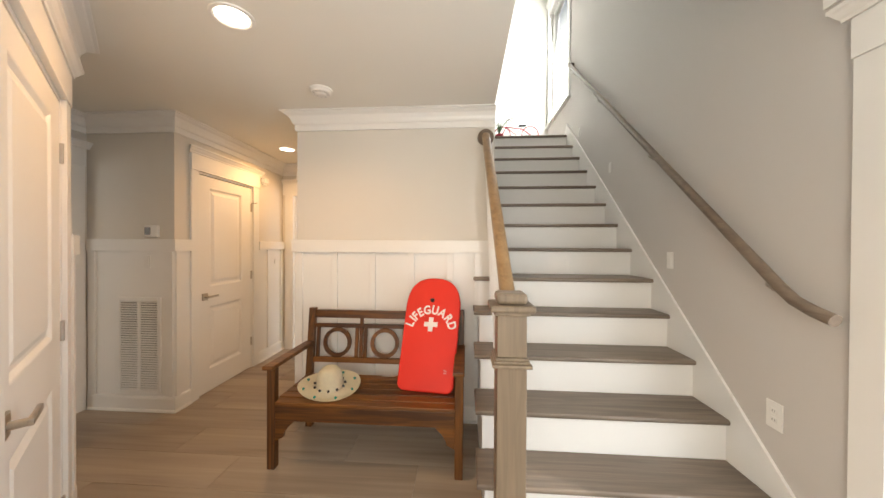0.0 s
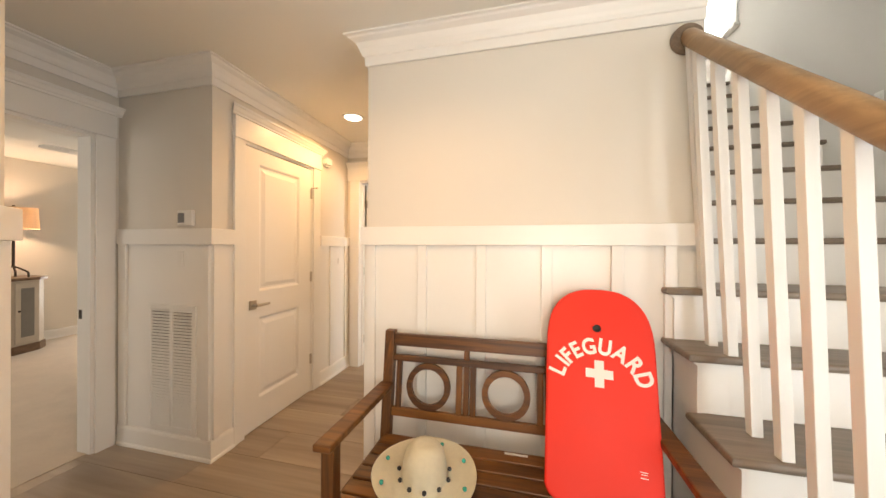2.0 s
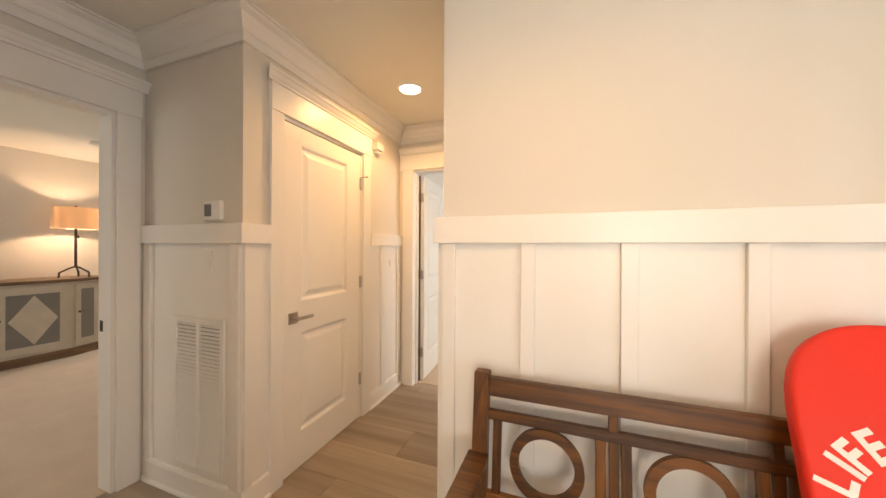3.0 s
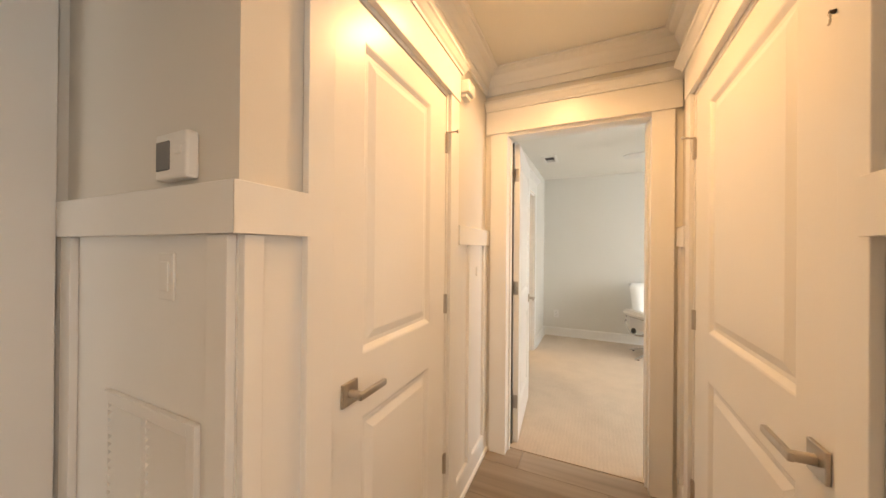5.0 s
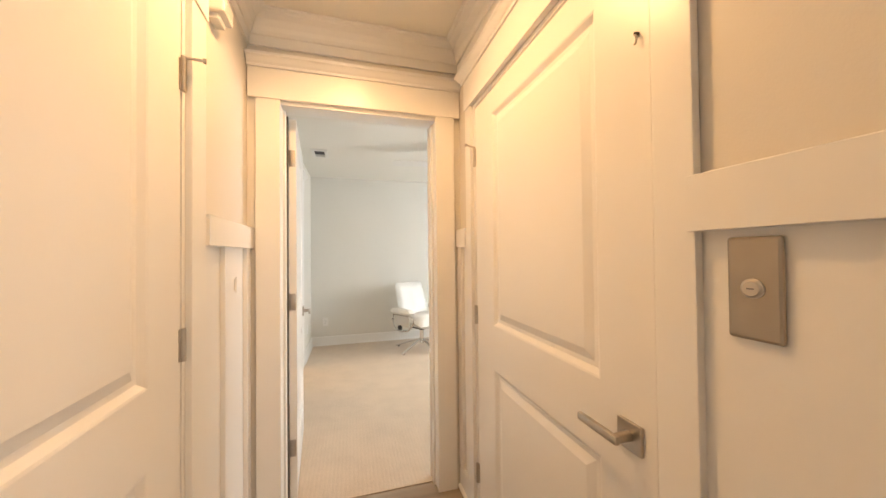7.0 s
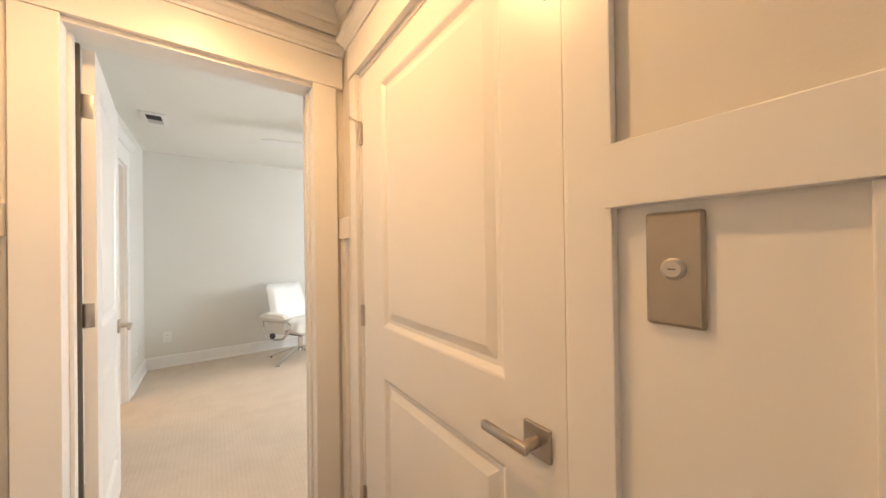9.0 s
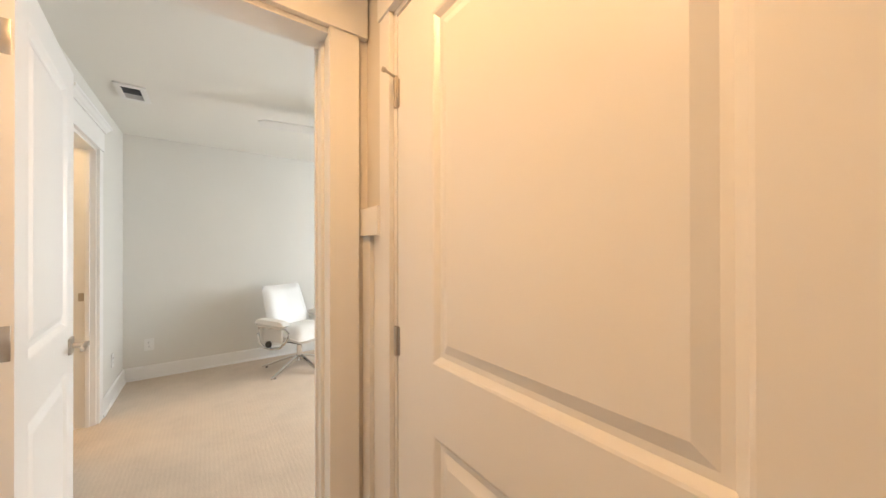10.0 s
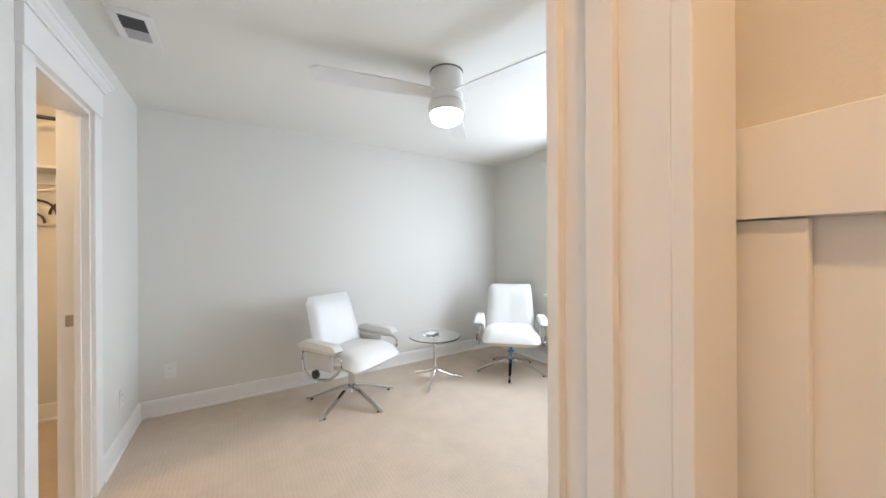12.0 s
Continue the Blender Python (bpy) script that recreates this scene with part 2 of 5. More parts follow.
def tube(bm, pts, r, n=12, closed=False):
    """A round bar bent through the points."""
    pts = [Vector(p) for p in pts]
    rings = []
    m = len(pts)
    up = Vector((0, 0, 1))
    for i, p in enumerate(pts):
        if closed:
            d = pts[(i + 1) % m] - pts[i - 1]
        else:
            d = pts[min(i + 1, m - 1)] - pts[max(i - 1, 0)]
        d.normalize()
        s = d.cross(up)
        if s.length < 0.05:
            s = d.cross(Vector((0, 1, 0)))
        s.normalize()
        u = s.cross(d)
        rings.append([bm.verts.new(p + r * (math.cos(k * math.tau / n) * s + math.sin(k * math.tau / n) * u)) for k in range(n)])
    for i in range(m if closed else m - 1):
        a, b = rings[i], rings[(i + 1) % m]
        for k in range(n):
            bm.faces.new((a[k], a[(k + 1) % n], b[(k + 1) % n], b[k]))
    if not closed:
        bm.faces.new(rings[0][::-1])
        bm.faces.new(rings[-1])


def lathe(bm, prof, at=(0, 0, 0), n=32, cap=True):
    """A turned shape from (radius, height) pairs, bottom to top."""
    at = Vector(at)
    rings = [[bm.verts.new(at + Vector((r * math.cos(k * math.tau / n), r * math.sin(k * math.tau / n), z))) for k in range(n)] for r, z in prof]
    for a, b in zip(rings, rings[1:]):
        for k in range(n):
            bm.faces.new((a[k], a[(k + 1) % n], b[(k + 1) % n], b[k]))
    if cap:
        bm.faces.new(rings[0][::-1])
        bm.faces.new(rings[-1])


def sweep(bm, prof, a, b, out, up=(0, 0, 1), mitre_a=0.0, mitre_b=0.0):
    """A moulding: profile points (out, up) carried from a to b. mitre: how far the ends run on for each metre out."""
    a, b, out, up = Vector(a), Vector(b), Vector(out), Vector(up)
    d = (b - a).normalized()
    A = [bm.verts.new(a + out * o + up * u - d * o * mitre_a) for o, u in prof]
    B = [bm.verts.new(b + out * o + up * u + d * o * mitre_b) for o, u in prof]
    n = len(prof)
    for k in range(n):
        bm.faces.new((A[k], A[(k + 1) % n], B[(k + 1) % n], B[k]))
    bm.faces.new(A[::-1])
    bm.faces.new(B)


def outline(bm, pts, depth):
    """A flat shape in the local xz plane, given thickness along y."""
    f = bm.faces.new([bm.verts.new((x, 0, z)) for x, z in pts])
    r = bmesh.ops.extrude_face_region(bm, geom=[f])
    for v in r["geom"]:
        if isinstance(v, bmesh.types.BMVert):
            v.co.y += depth
    return f


def part(name, bm, material, parent=None, label="", smooth=False, at=None):
    bmesh.ops.recalc_face_normals(bm, faces=bm.faces)
    me = bpy.data.meshes.new(name)
    bm.to_mesh(me)
    bm.free()
    if material:
        me.materials.append(material)
    if smooth:
        for p in me.polygons:
            p.use_smooth = True
        me.set_sharp_from_angle(angle=radians(40))
    ob = new(name, me)
    if parent:
        ob.parent = parent
    if at is not None:
        ob.matrix_basis = at if isinstance(at, Matrix) else Matrix.Translation(at)
    if label:
        ob["label"] = label
    return ob


def box_part(name, material, parent, x0, x1, y0, y1, z0, z1, bevel=0.003, label=""):
    """A board with its own origin at its middle."""
    bm = bmesh.new()
    c = Vector(((x0 + x1) / 2, (y0 + y1) / 2, (z0 + z1) / 2))
    bx(bm, x0 - c.x, x1 - c.x, y0 - c.y, y1 - c.y, z0 - c.z, z1 - c.z, bevel)
    return part(name, bm, material, parent, label, at=c)


def thing(name, at, label="", category="", group="", kind=""):
    ob = new(name)
    ob.empty_display_size = 0.1
    ob.matrix_basis = at if isinstance(at, Matrix) else Matrix.Translation(at)
    return tagged(ob, label, category, group, kind)


def structure(name, bm, material, label, category):
    return tagged(part(name, bm, material), label, category, "", "structure")


def wall_boxes(bm, axis, near, far, lo, hi, z0, z1, holes=()):
    """A straight wall along x (axis 0) or y (axis 1), with holes (lo, hi, sill, head) right through it."""
    def put(a, b, c, d):
        if b - a < 1e-4 or d - c < 1e-4:
            return
        if axis == 0:
            bx(bm, a, b, near, far, c, d)
        else:
            bx(bm, near, far, a, b, c, d)
    at = lo
    for a, b, s, h in sorted(holes):
        put(at, a, z0, z1)
        put(a, b, z0, s)
        put(a, b, h, z1)
        at = b
    put(at, hi, z0, z1)


H = 2.50
HR = 2.46
CAP0, CAP1 = 1.357, 1.457
CROWN = [(0, -0.145), (0.012, -0.145), (0.014, -0.098), (0.022, -0.094), (0.03, -0.08), (0.036, -0.062), (0.052, -0.034), (0.078, -0.020), (0.084, -0.012), (0.10, -0.010), (0.10, -0.001), (0, -0.001)]
BASE = [(0, 0), (0.027, 0), (0.027, 0.010), (0.023, 0.017), (0.0155, 0.020), (0.015, 0.11), (0.011, 0.125), (0.004, 0.13), (0, 0.13)]
RAILCAP = [(0, 0), (0.026, 0), (0.027, 0.001), (0.027, 0.098), (0.025, 0.1), (0, 0.1)]
# ---------------------------------------------------------------- structure
bm = bmesh.new()
bx(bm, -7.2, 2.2, -1.8, 8.2, -0.12, -0.012)
floor_slab = structure("floor", bm, GROUT, "tiled hall floor slab with pale grout", "floor")
bm = bmesh.new()
bx(bm, -2.239, 1.43, 4.30, 7.50, -0.011, 0.004)
structure("floor_carpet_room", bm, CARPET, "beige ribbed carpet on the sitting room floor", "carpet")
bm = bmesh.new()
bx(bm, -6.85, -2.955, -0.55, 6.0, -0.011, 0.004)
structure("floor_carpet_bedroom", bm, CARPET, "beige carpet on the lamp-lit room floor", "carpet")
bm = bmesh.new()
bx(bm, -3.6, -2.241, 5.2, 7.88, -0.011, 0.003)
structure("floor_closet", bm, CARPET, "beige carpet on the closet floor", "carpet")

# ceilings: the hall's stops at the stair opening
bm = bmesh.new()
bx(bm, -3.04, 0.54, -1.7, 4.34, H, 2.95)
bx(bm, 0.54, 1.9, -1.7, 1.35, H, 2.95)
structure("ceiling_hall", bm, CEILING, "smooth off-white hall ceiling open over the stairs", "ceiling")
bm = bmesh.new()
bx(bm, -3.72, 0.54, 4.3405, 8.0, HR, 2.95)
bx(bm, 0.54, 1.6, 4.3405, 4.69, HR, 2.503)
bx(bm, 0.54, 1.6, 4.69, 8.0, HR, 2.95)
structure("ceiling_room", bm, CEILING, "smooth white sitting room ceiling", "ceiling")
bm = bmesh.new()
bx(bm, -7.0, -3.041, -0.7, 6.1, H + 0.02, 2.7)
structure("ceiling_bedroom", bm, CEILING, "smooth white ceiling of the lamp-lit room", "ceiling")
bm = bmesh.new()
bx(bm, -0.5, 2.0, 0.9, 6.0, 5.75, 5.9)
structure("ceiling_upstairs", bm, CEILING, "white ceiling over the stairwell", "ceiling")


def boards(wall, axis, face, out, lo, hi, battens, cap=True, base=True, crown=True, ends=(0, 0), width=0.065):
    """Board-and-batten trim on one wall face. out: the direction it faces (+1 or -1)."""
    o = Vector((0, out, 0)) if axis == 0 else Vector((out, 0, 0))
    pt = (lambda s, z: (s, face, z)) if axis == 0 else (lambda s, z: (face, s, z))
    if cap:
        bm = bmesh.new()
        sweep(bm, RAILCAP, pt(lo, CAP0), pt(hi, CAP0), o, mitre_a=ends[0], mitre_b=ends[1])
        part("chair_rail", bm, WHITE, wall)
    if base:
        bm = bmesh.new()
        sweep(bm, BASE, pt(lo, 0), pt(hi, 0), o, mitre_a=ends[0], mitre_b=ends[1])
        part("baseboard", bm, WHITE, wall)
    if crown:
        bm = bmesh.new()
        sweep(bm, CROWN, pt(lo, H), pt(hi, H), o, mitre_a=ends[0], mitre_b=ends[1])
        part("crown_moulding", bm, WHITE, wall)
    for c in battens:
        a, b = c - width / 2, c + width / 2
        n, f = (face, face + out * 0.018) if out > 0 else (face - 0.018, face)
        if axis == 0:
            box_part("batten", WHITE, wall, a, b, n, f, 0.131, CAP0 - 0.001, 0.002)
        else:
            box_part("batten", WHITE, wall, n, f, a, b, 0.131, CAP0 - 0.001, 0.002)


def panel_sheet(wall, x0, x1, y0, y1):
    box_part("wainscot_panel", WHITE, wall, x0, x1, y0, y1, 0.10, CAP0 + 0.02, 0)


# wall behind the bench, between the corridor and the stairs
bm = bmesh.new()
wall_boxes(bm, 0, 2.56, 2.68, -0.955, 0.55, 0, H)
w = structure("wall_bench", bm, PAINT, "cream wall with white board-and-batten wainscot behind the bench", "wall")
panel_sheet(w, -1.074, 0.55, 2.557, 2.5605)
boards(w, 0, 2.557, -1, -1.075, 0.55, (-1.045, -0.749, -0.433, -0.113, 0.200, 0.42), ends=(1, 0), width=0.05)

# corridor, stair side
bm = bmesh.new()
wall_boxes(bm, 1, -1.075, -0.955, 2.56, 4.22, 0, H, [(2.957, 3.995, 0, 2.078)])
w = structure("wall_corridor_east", bm, PAINT, "cream corridor wall with white wainscot and a closed door", "wall")
panel_sheet(w, -1.078, -1.0745, 2.56, 2.97)
panel_sheet(w, -1.078, -1.0745, 4.03, 4.22)
boards(w, 1, -1.078, -1, 2.557, 2.885, (2.595,), crown=False, ends=(1, 0))
boards(w, 1, -1.078, -1, 4.065, 4.22, (4.185,), crown=False)
bm = bmesh.new()
sweep(bm, CROWN, (-1.075, 2.557, H), (-1.075, 4.22, H), (-1, 0, 0), mitre_a=1, mitre_b=-1)
part("crown_moulding", bm, WHITE, w)

# corridor, grille side: it runs a little out of square, so it is built straight and then turned about the pier's corner
WEST = Matrix.Translation((-2.117, 2.517, 0)) @ Matrix.Rotation(radians(1.6), 4, "Z") @ Matrix.Translation((2.117, -2.517, 0))
bm = bmesh.new()
wall_boxes(bm, 1, -2.20, -2.12, 2.6205, 4.24, 0, H, [(2.755, 3.552, 0, 2.085)])
w = structure("wall_corridor_west", bm, PAINT, "cream corridor wall with a closed white closet door", "wall")
w.matrix_basis = WEST
panel_sheet(w, -2.1205, -2.117, 2.517, 2.70)
panel_sheet(w, -2.1205, -2.117, 3.6, 4.22)
boards(w, 1, -2.117, 1, 2.514, 2.668, (2.535,), crown=False, ends=(1, 0), width=0.042)
boards(w, 1, -2.117, 1, 3.658, 4.22, (3.868, 4.165), crown=False)
bm = bmesh.new()
sweep(bm, CROWN, (-2.12, 2.514, H), (-2.12, 4.22, H), (1, 0, 0), mitre_a=1, mitre_b=-1)
part("crown_moulding", bm, WHITE, w)

# pier with the return-air grille
bm = bmesh.new()
wall_boxes(bm, 0, 2.517, 2.62, -2.92, -2.1215, 0, H)
w = structure("wall_pier", bm, PAINT, "cream pier wall with white wainscot and return grille", "wall")
panel_sheet(w, -2.919, -2.119, 2.514, 2.5175)
boards(w, 0, 2.514, -1, -2.92, -2.117, (-2.155, -2.86), ends=(-1, 1))

# far wall of the corridor, with the open doorway
bm = bmesh.new()
wall_boxes(bm, 0, 4.22, 4.34, -2.24, 1.55, 0, H, [(-2.036, -1.204, 0, 2.094)])
w = structure("wall_corridor_end", bm, PAINT, "cream wall with the doorway to the sitting room", "wall")
bm = bmesh.new()
sweep(bm, CROWN, (-2.165, 4.22, H), (-1.075, 4.22, H), (0, -1, 0), mitre_a=-1, mitre_b=-1)
part("crown_moulding", bm, WHITE, w)

# alcove wall with the opening to the lamp-lit room
bm = bmesh.new()
wall_boxes(bm, 1, -3.04, -2.92, 1.42, 2.62, 0, H, [(1.58, 2.385, 0, 2.07)])
w = structure("wall_alcove", bm, PAINT, "cream alcove wall with a cased opening", "wall")
boards(w, 1, -2.92, 1, 1.42, 2.514, (), cap=False, base=False, ends=(0, -1))

# slanting wall with the nearest door: built along its own x axis
SLANT = pose(-1.755, 1.523, 0, 0, 0, math.degrees(math.atan2(-0.68, 0.73)))
bm = bmesh.new()
wall_boxes(bm, 0, -0.12, 0.0, 0.0, 1.50, 0, H, [(0.295, 1.265, 0, 2.078)])
w = structure("wall_slant", bm, PAINT, "cream slanting wall with a white panelled door", "wall")
w.matrix_basis = SLANT
boards(w, 0, 0.0, 1, 0.0, 1.50, (), cap=False, base=False, crown=True, ends=(1, 0))
bm = bmesh.new()
sweep(bm, RAILCAP, (0.0, 0, CAP0), (0.192, 0, CAP0), (0, 1, 0), mitre_a=1)
part("chair_rail", bm, WHITE, w)
bm = bmesh.new()
sweep(bm, BASE, (0.0, 0, 0), (0.192, 0, 0), (0, 1, 0), mitre_a=1)
part("baseboard", bm, WHITE, w)
box_part("batten", WHITE, w, 0.0, 0.065, 0, 0.014, 0.131, CAP0 - 0.001, 0.002)
bm = bmesh.new()
wall_boxes(bm, 0, 1.40, 1.52, -2.92, -1.76, 0, H)
structure("wall_alcove_south", bm, PAINT, "plain cream alcove wall", "wall")
bm = bmesh.new()
wall_boxes(bm, 1, -0.79, -0.66, -1.7, 0.55, 0, H)
structure("wall_foyer_west", bm, PAINT, "plain cream foyer wall", "wall")
bm = bmesh.new()
wall_boxes(bm, 0, -1.7, -1.58, -0.66, 1.75, 0, H, [(-0.35, 0.95, 0.9, 2.1)])
structure("wall_foyer_south", bm, PAINT, "plain cream foyer wall with an added window", "wall")

# tall wall on the far side of the stairs, with the entry door
bm = bmesh.new()
wall_boxes(bm, 1, 1.75, 1.9, -1.7, 6.0, 0, 5.75, [(0.18, 1.135, 0, 2.10), (4.66, 5.68, 3.5, 5.4)])
w = structure("wall_stair_east", bm, PAINT_STAIR, "tall greige wall along the stairs", "wall")
bm = bmesh.new()
sweep(bm, CROWN, (1.75, -1.58, H), (1.75, 1.35, H), (-1, 0, 0))
part("crown_moulding", bm, WHITE, w)
# stairwell's inner wall, above the steps
bm = bmesh.new()
wall_boxes(bm, 1, 0.43, 0.55, 2.681, 4.6, 0, 2.95)
structure("wall_stair_west", bm, PAINT_STAIR, "inner stairwell wall", "wall")
bm = bmesh.new()
wall_boxes(bm, 1, -0.45, -0.33, 1.0, 5.8, 2.951, 5.75)
wall_boxes(bm, 0, 0.95, 1.07, -0.33, 1.75, 2.951, 5.75)
structure("wall_upstairs_west", bm, PAINT_ROOM, "white upstairs walls", "wall")
bm = bmesh.new()
wall_boxes(bm, 0, 5.80, 5.92, -0.45, 1.75, 2.951, 5.75)
structure("wall_upstairs_north", bm, PAINT_ROOM, "white upstairs wall flooded with daylight", "wall")
bm = bmesh.new()
bx(bm, -0.33, 1.75, 4.68, 5.8, 2.951, 2.992)
structure("floor_landing", bm, TREAD, "grey-brown oak landing floor", "floor")

# sitting room
bm = bmesh.new()
wall_boxes(bm, 1, -2.36, -2.24, 4.34, 7.50, 0, H, [(5.95, 6.55, 0, 2.07)])
w = structure("wall_room_west", bm, PAINT_ROOM, "pale grey room wall with an open closet doorway", "wall")
for a, b in ((4.345, 5.855), (6.65, 7.50)):
    bm = bmesh.new()
    sweep(bm, BASE, (-2.24, a, 0.004), (-2.24, b, 0.004), (1, 0, 0))
    part("baseboard", bm, WHITE, w)
bm = bmesh.new()
wall_boxes(bm, 0, 7.50, 7.62, -2.36, 1.55, 0, H)
w = structure("wall_room_north", bm, PAINT_ROOM, "pale grey room wall with a white baseboard", "wall")
bm = bmesh.new()
sweep(bm, BASE, (-2.225, 7.5, 0.004), (1.415, 7.5, 0.004), (0, -1, 0))
part("baseboard", bm, WHITE, w)
bm = bmesh.new()
wall_boxes(bm, 1, 1.43, 1.55, 4.34, 7.50, 0, H, [(5.0, 6.5, 0.8, 2.1)])
w = structure("wall_room_east", bm, PAINT_ROOM, "pale grey room wall with a window", "wall")
bm = bmesh.new()
sweep(bm, BASE, (1.43, 4.345, 0.004), (1.43, 7.5, 0.004), (-1, 0, 0))
part("baseboard", bm, WHITE, w)
bm = bmesh.new()
wall_boxes(bm, 1, -3.72, -3.6, 5.08, 8.0, 0, H)
wall_boxes(bm, 0, 5.08, 5.2, -3.6, -2.36, 0, H)
wall_boxes(bm, 0, 7.88, 8.0, -3.6, -2.24, 0, H)
wall_boxes(bm, 1, -2.36, -2.24, 7.62, 7.88, 0, H)
w = structure("wall_closet", bm, PAINT, "cream closet walls", "wall")
bm = bmesh.new()
sweep(bm, BASE, (-3.6, 7.88, 0.004), (-2.36, 7.88, 0.004), (0, -1, 0))
part("baseboard", bm, WHITE, w)

# lamp-lit room
bm = bmesh.new()
wall_boxes(bm, 1, -6.97, -6.85, -0.67, 6.12, 0, 2.52, [(4.74, 5.66, 0, 2.08)])
w = structure("wall_bedroom_west", bm, PAINT, "warm cream wall behind the sideboard", "wall")
for n_, a in (("wall_bedroom_south", (0, -0.67, -0.55, -6.85, -3.04, 0, 2.52, [(-5.4, -3.8, 0.8, 2.1)])), ("wall_bedroom_north", (0, 6.0, 6.12, -6.85, -3.72, 0, 2.52)), ("wall_bedroom_east", (1, -3.04, -2.921, -0.67, 1.42, 0, 2.52)), ("wall_bedroom_inner", (1, -3.04, -2.921, 2.62, 5.08, 0, 2.52))):
    bm = bmesh.new()
    wall_boxes(bm, *a)
    structure(n_, bm, PAINT, "plain warm cream bedroom wall", "wall")
bm = bmesh.new()
sweep(bm, BASE, (-6.85, -0.55, 0.004), (-6.85, 4.635, 0.004), (1, 0, 0))
sweep(bm, BASE, (-6.85, 5.765, 0.004), (-6.85, 6.0, 0.004), (1, 0, 0))
part("baseboard", bm, WHITE, w)
# ---------------------------------------------------------------- doors and casings


def door_leaf_mesh(w, h, t=0.035, s=(0.115, 0.115), low=0.815, up=0.985):
    """A moulded two-panel door: x across, y through (0 is the front), z up."""
    bm = bmesh.new()
    zs = [0, 0.21, low, up, h - 0.102, h]
    xs = [0, s[0], w - s[1], w]
    steps = [(0.0, 0.0), (0.006, 0.002), (0.020, 0.013), (0.034, 0.013), (0.062, 0.003)]
    for y0, d in ((0.0, 1), (t, -1)):
        grid = [[bm.verts.new((x, y0, z)) for x in xs] for z in zs]
        for j in range(5):
            for i in range(3):
                if i == 1 and j in (1, 3):
                    ring = [grid[j][i], grid[j][i + 1], grid[j + 1][i + 1], grid[j + 1][i]]
                    for inset, deep in steps[1:]:
                        a, b, c, e = xs[1] + inset, xs[2] - inset, zs[j] + inset, zs[j + 1] - inset
                        nxt = [bm.verts.new((p, y0 + d * deep, q)) for p, q in ((a, c), (b, c), (b, e), (a, e))]
                        for k in range(4):
                            bm.faces.new((ring[k], ring[(k + 1) % 4], nxt[(k + 1) % 4], nxt[k]))
                        ring = nxt
                    bm.faces.new(ring)
                else:
                    bm.faces.new((grid[j][i], grid[j][i + 1], grid[j + 1][i + 1], grid[j + 1][i]))
        if d == 1:
            front = grid
    back = grid
    edge = lambda g: [g[0][i] for i in range(4)] + [g[j][3] for j in range(1, 6)] + [g[5][i] for i in (2, 1, 0)] + [g[j][0] for j in (4, 3, 2, 1)]
    a, b = edge(front), edge(back)
    for k in range(len(a)):
        bm.faces.new((a[k], a[(k + 1) % len(a)], b[(k + 1) % len(a)], b[k]))
    return bm


def lever(parent, x, z, y, way, face):
    """A square-rose lever handle at (x, z) on the face y; way: which side along x the lever points; face: -1 towards the front."""
    f = face
    bm = bmesh.new()
    bx(bm, x - 0.033, x + 0.033, min(y, y + f * 0.009), max(y, y + f * 0.009), z - 0.033, z + 0.033, 0.002)
    rose = part("rosette", bm, NICKEL, parent, "square brushed nickel rosette")
    bm = bmesh.new()
    cyl(bm, (x, y + f * 0.008, z), (x, y + f * 0.05, z), 0.012, 0.011)
    bx(bm, min(x - way * 0.012, x + way * 0.115), max(x - way * 0.012, x + way * 0.115), min(y + f * 0.042, y + f * 0.056), max(y + f * 0.042, y + f * 0.056), z - 0.010, z + 0.010, 0.004)
    part("lever", bm, NICKEL, parent, "brushed nickel lever handle", smooth=True)


def hinge(parent, x, z, y, pin=False):
    bm = bmesh.new()
    cyl(bm, (x, y - 0.006, z - 0.046), (x, y - 0.006, z + 0.046), 0.0075, n=12)
    bx(bm, x - 0.014, x + 0.014, y - 0.003, y + 0.001, z - 0.045, z + 0.045, 0.001)
    if pin:
        cyl(bm, (x, y - 0.006, z + 0.046), (x, y - 0.006, z + 0.056), 0.006, n=10)
        cyl(bm, (x, y - 0.008, z + 0.052), (x + 0.012, y - 0.05, z + 0.056), 0.004, n=8)
        cyl(bm, (x + 0.012, y - 0.05, z + 0.056), (x + 0.014, y - 0.058, z + 0.056), 0.008, n=8)
    part("hinge", bm, NICKEL, parent, "brushed nickel hinge" + (" with a door stop" if pin else ""), smooth=True)


CASE = 0.098


def casing(parent, x0, x1, head, depth0, sides=(True, True), left=CASE, right=CASE, cap=True, z0=0.0, head_ends=None, mitre=0.8):
    """Flat craftsman casing round an opening from x0 to x1, in front of the wall face y = depth0 (front is -y)."""
    if sides[0]:
        box_part("casing", WHITE, parent, x0 - left, x0, depth0 - 0.018, depth0 + 0.0005, z0, head, 0.002)
    if sides[1]:
        box_part("casing", WHITE, parent, x1, x1 + right, depth0 - 0.018, depth0 + 0.0005, z0, head, 0.002)
    ha, hb = head_ends or (x0 - left - 0.004, x1 + right + 0.004)
    box_part("header", WHITE, parent, ha, hb, depth0 - 0.024, depth0 + 0.0005, head + 0.0005, head + 0.148, 0.002)
    bm = bmesh.new()
    a, b, c = ha - 0.002, hb + 0.002, head + 0.149
    prof = [(0, 0), (0.030, 0), (0.032, 0.012), (0.040, 0.020), (0.052, 0.038), (0.060, 0.044), (0.060, 0.058), (0, 0.058)]
    sweep(bm, prof, (a, depth0, c), (b, depth0, c), (0, -1, 0), mitre_a=mitre, mitre_b=mitre)
    part("header_cap", bm, WHITE, parent)


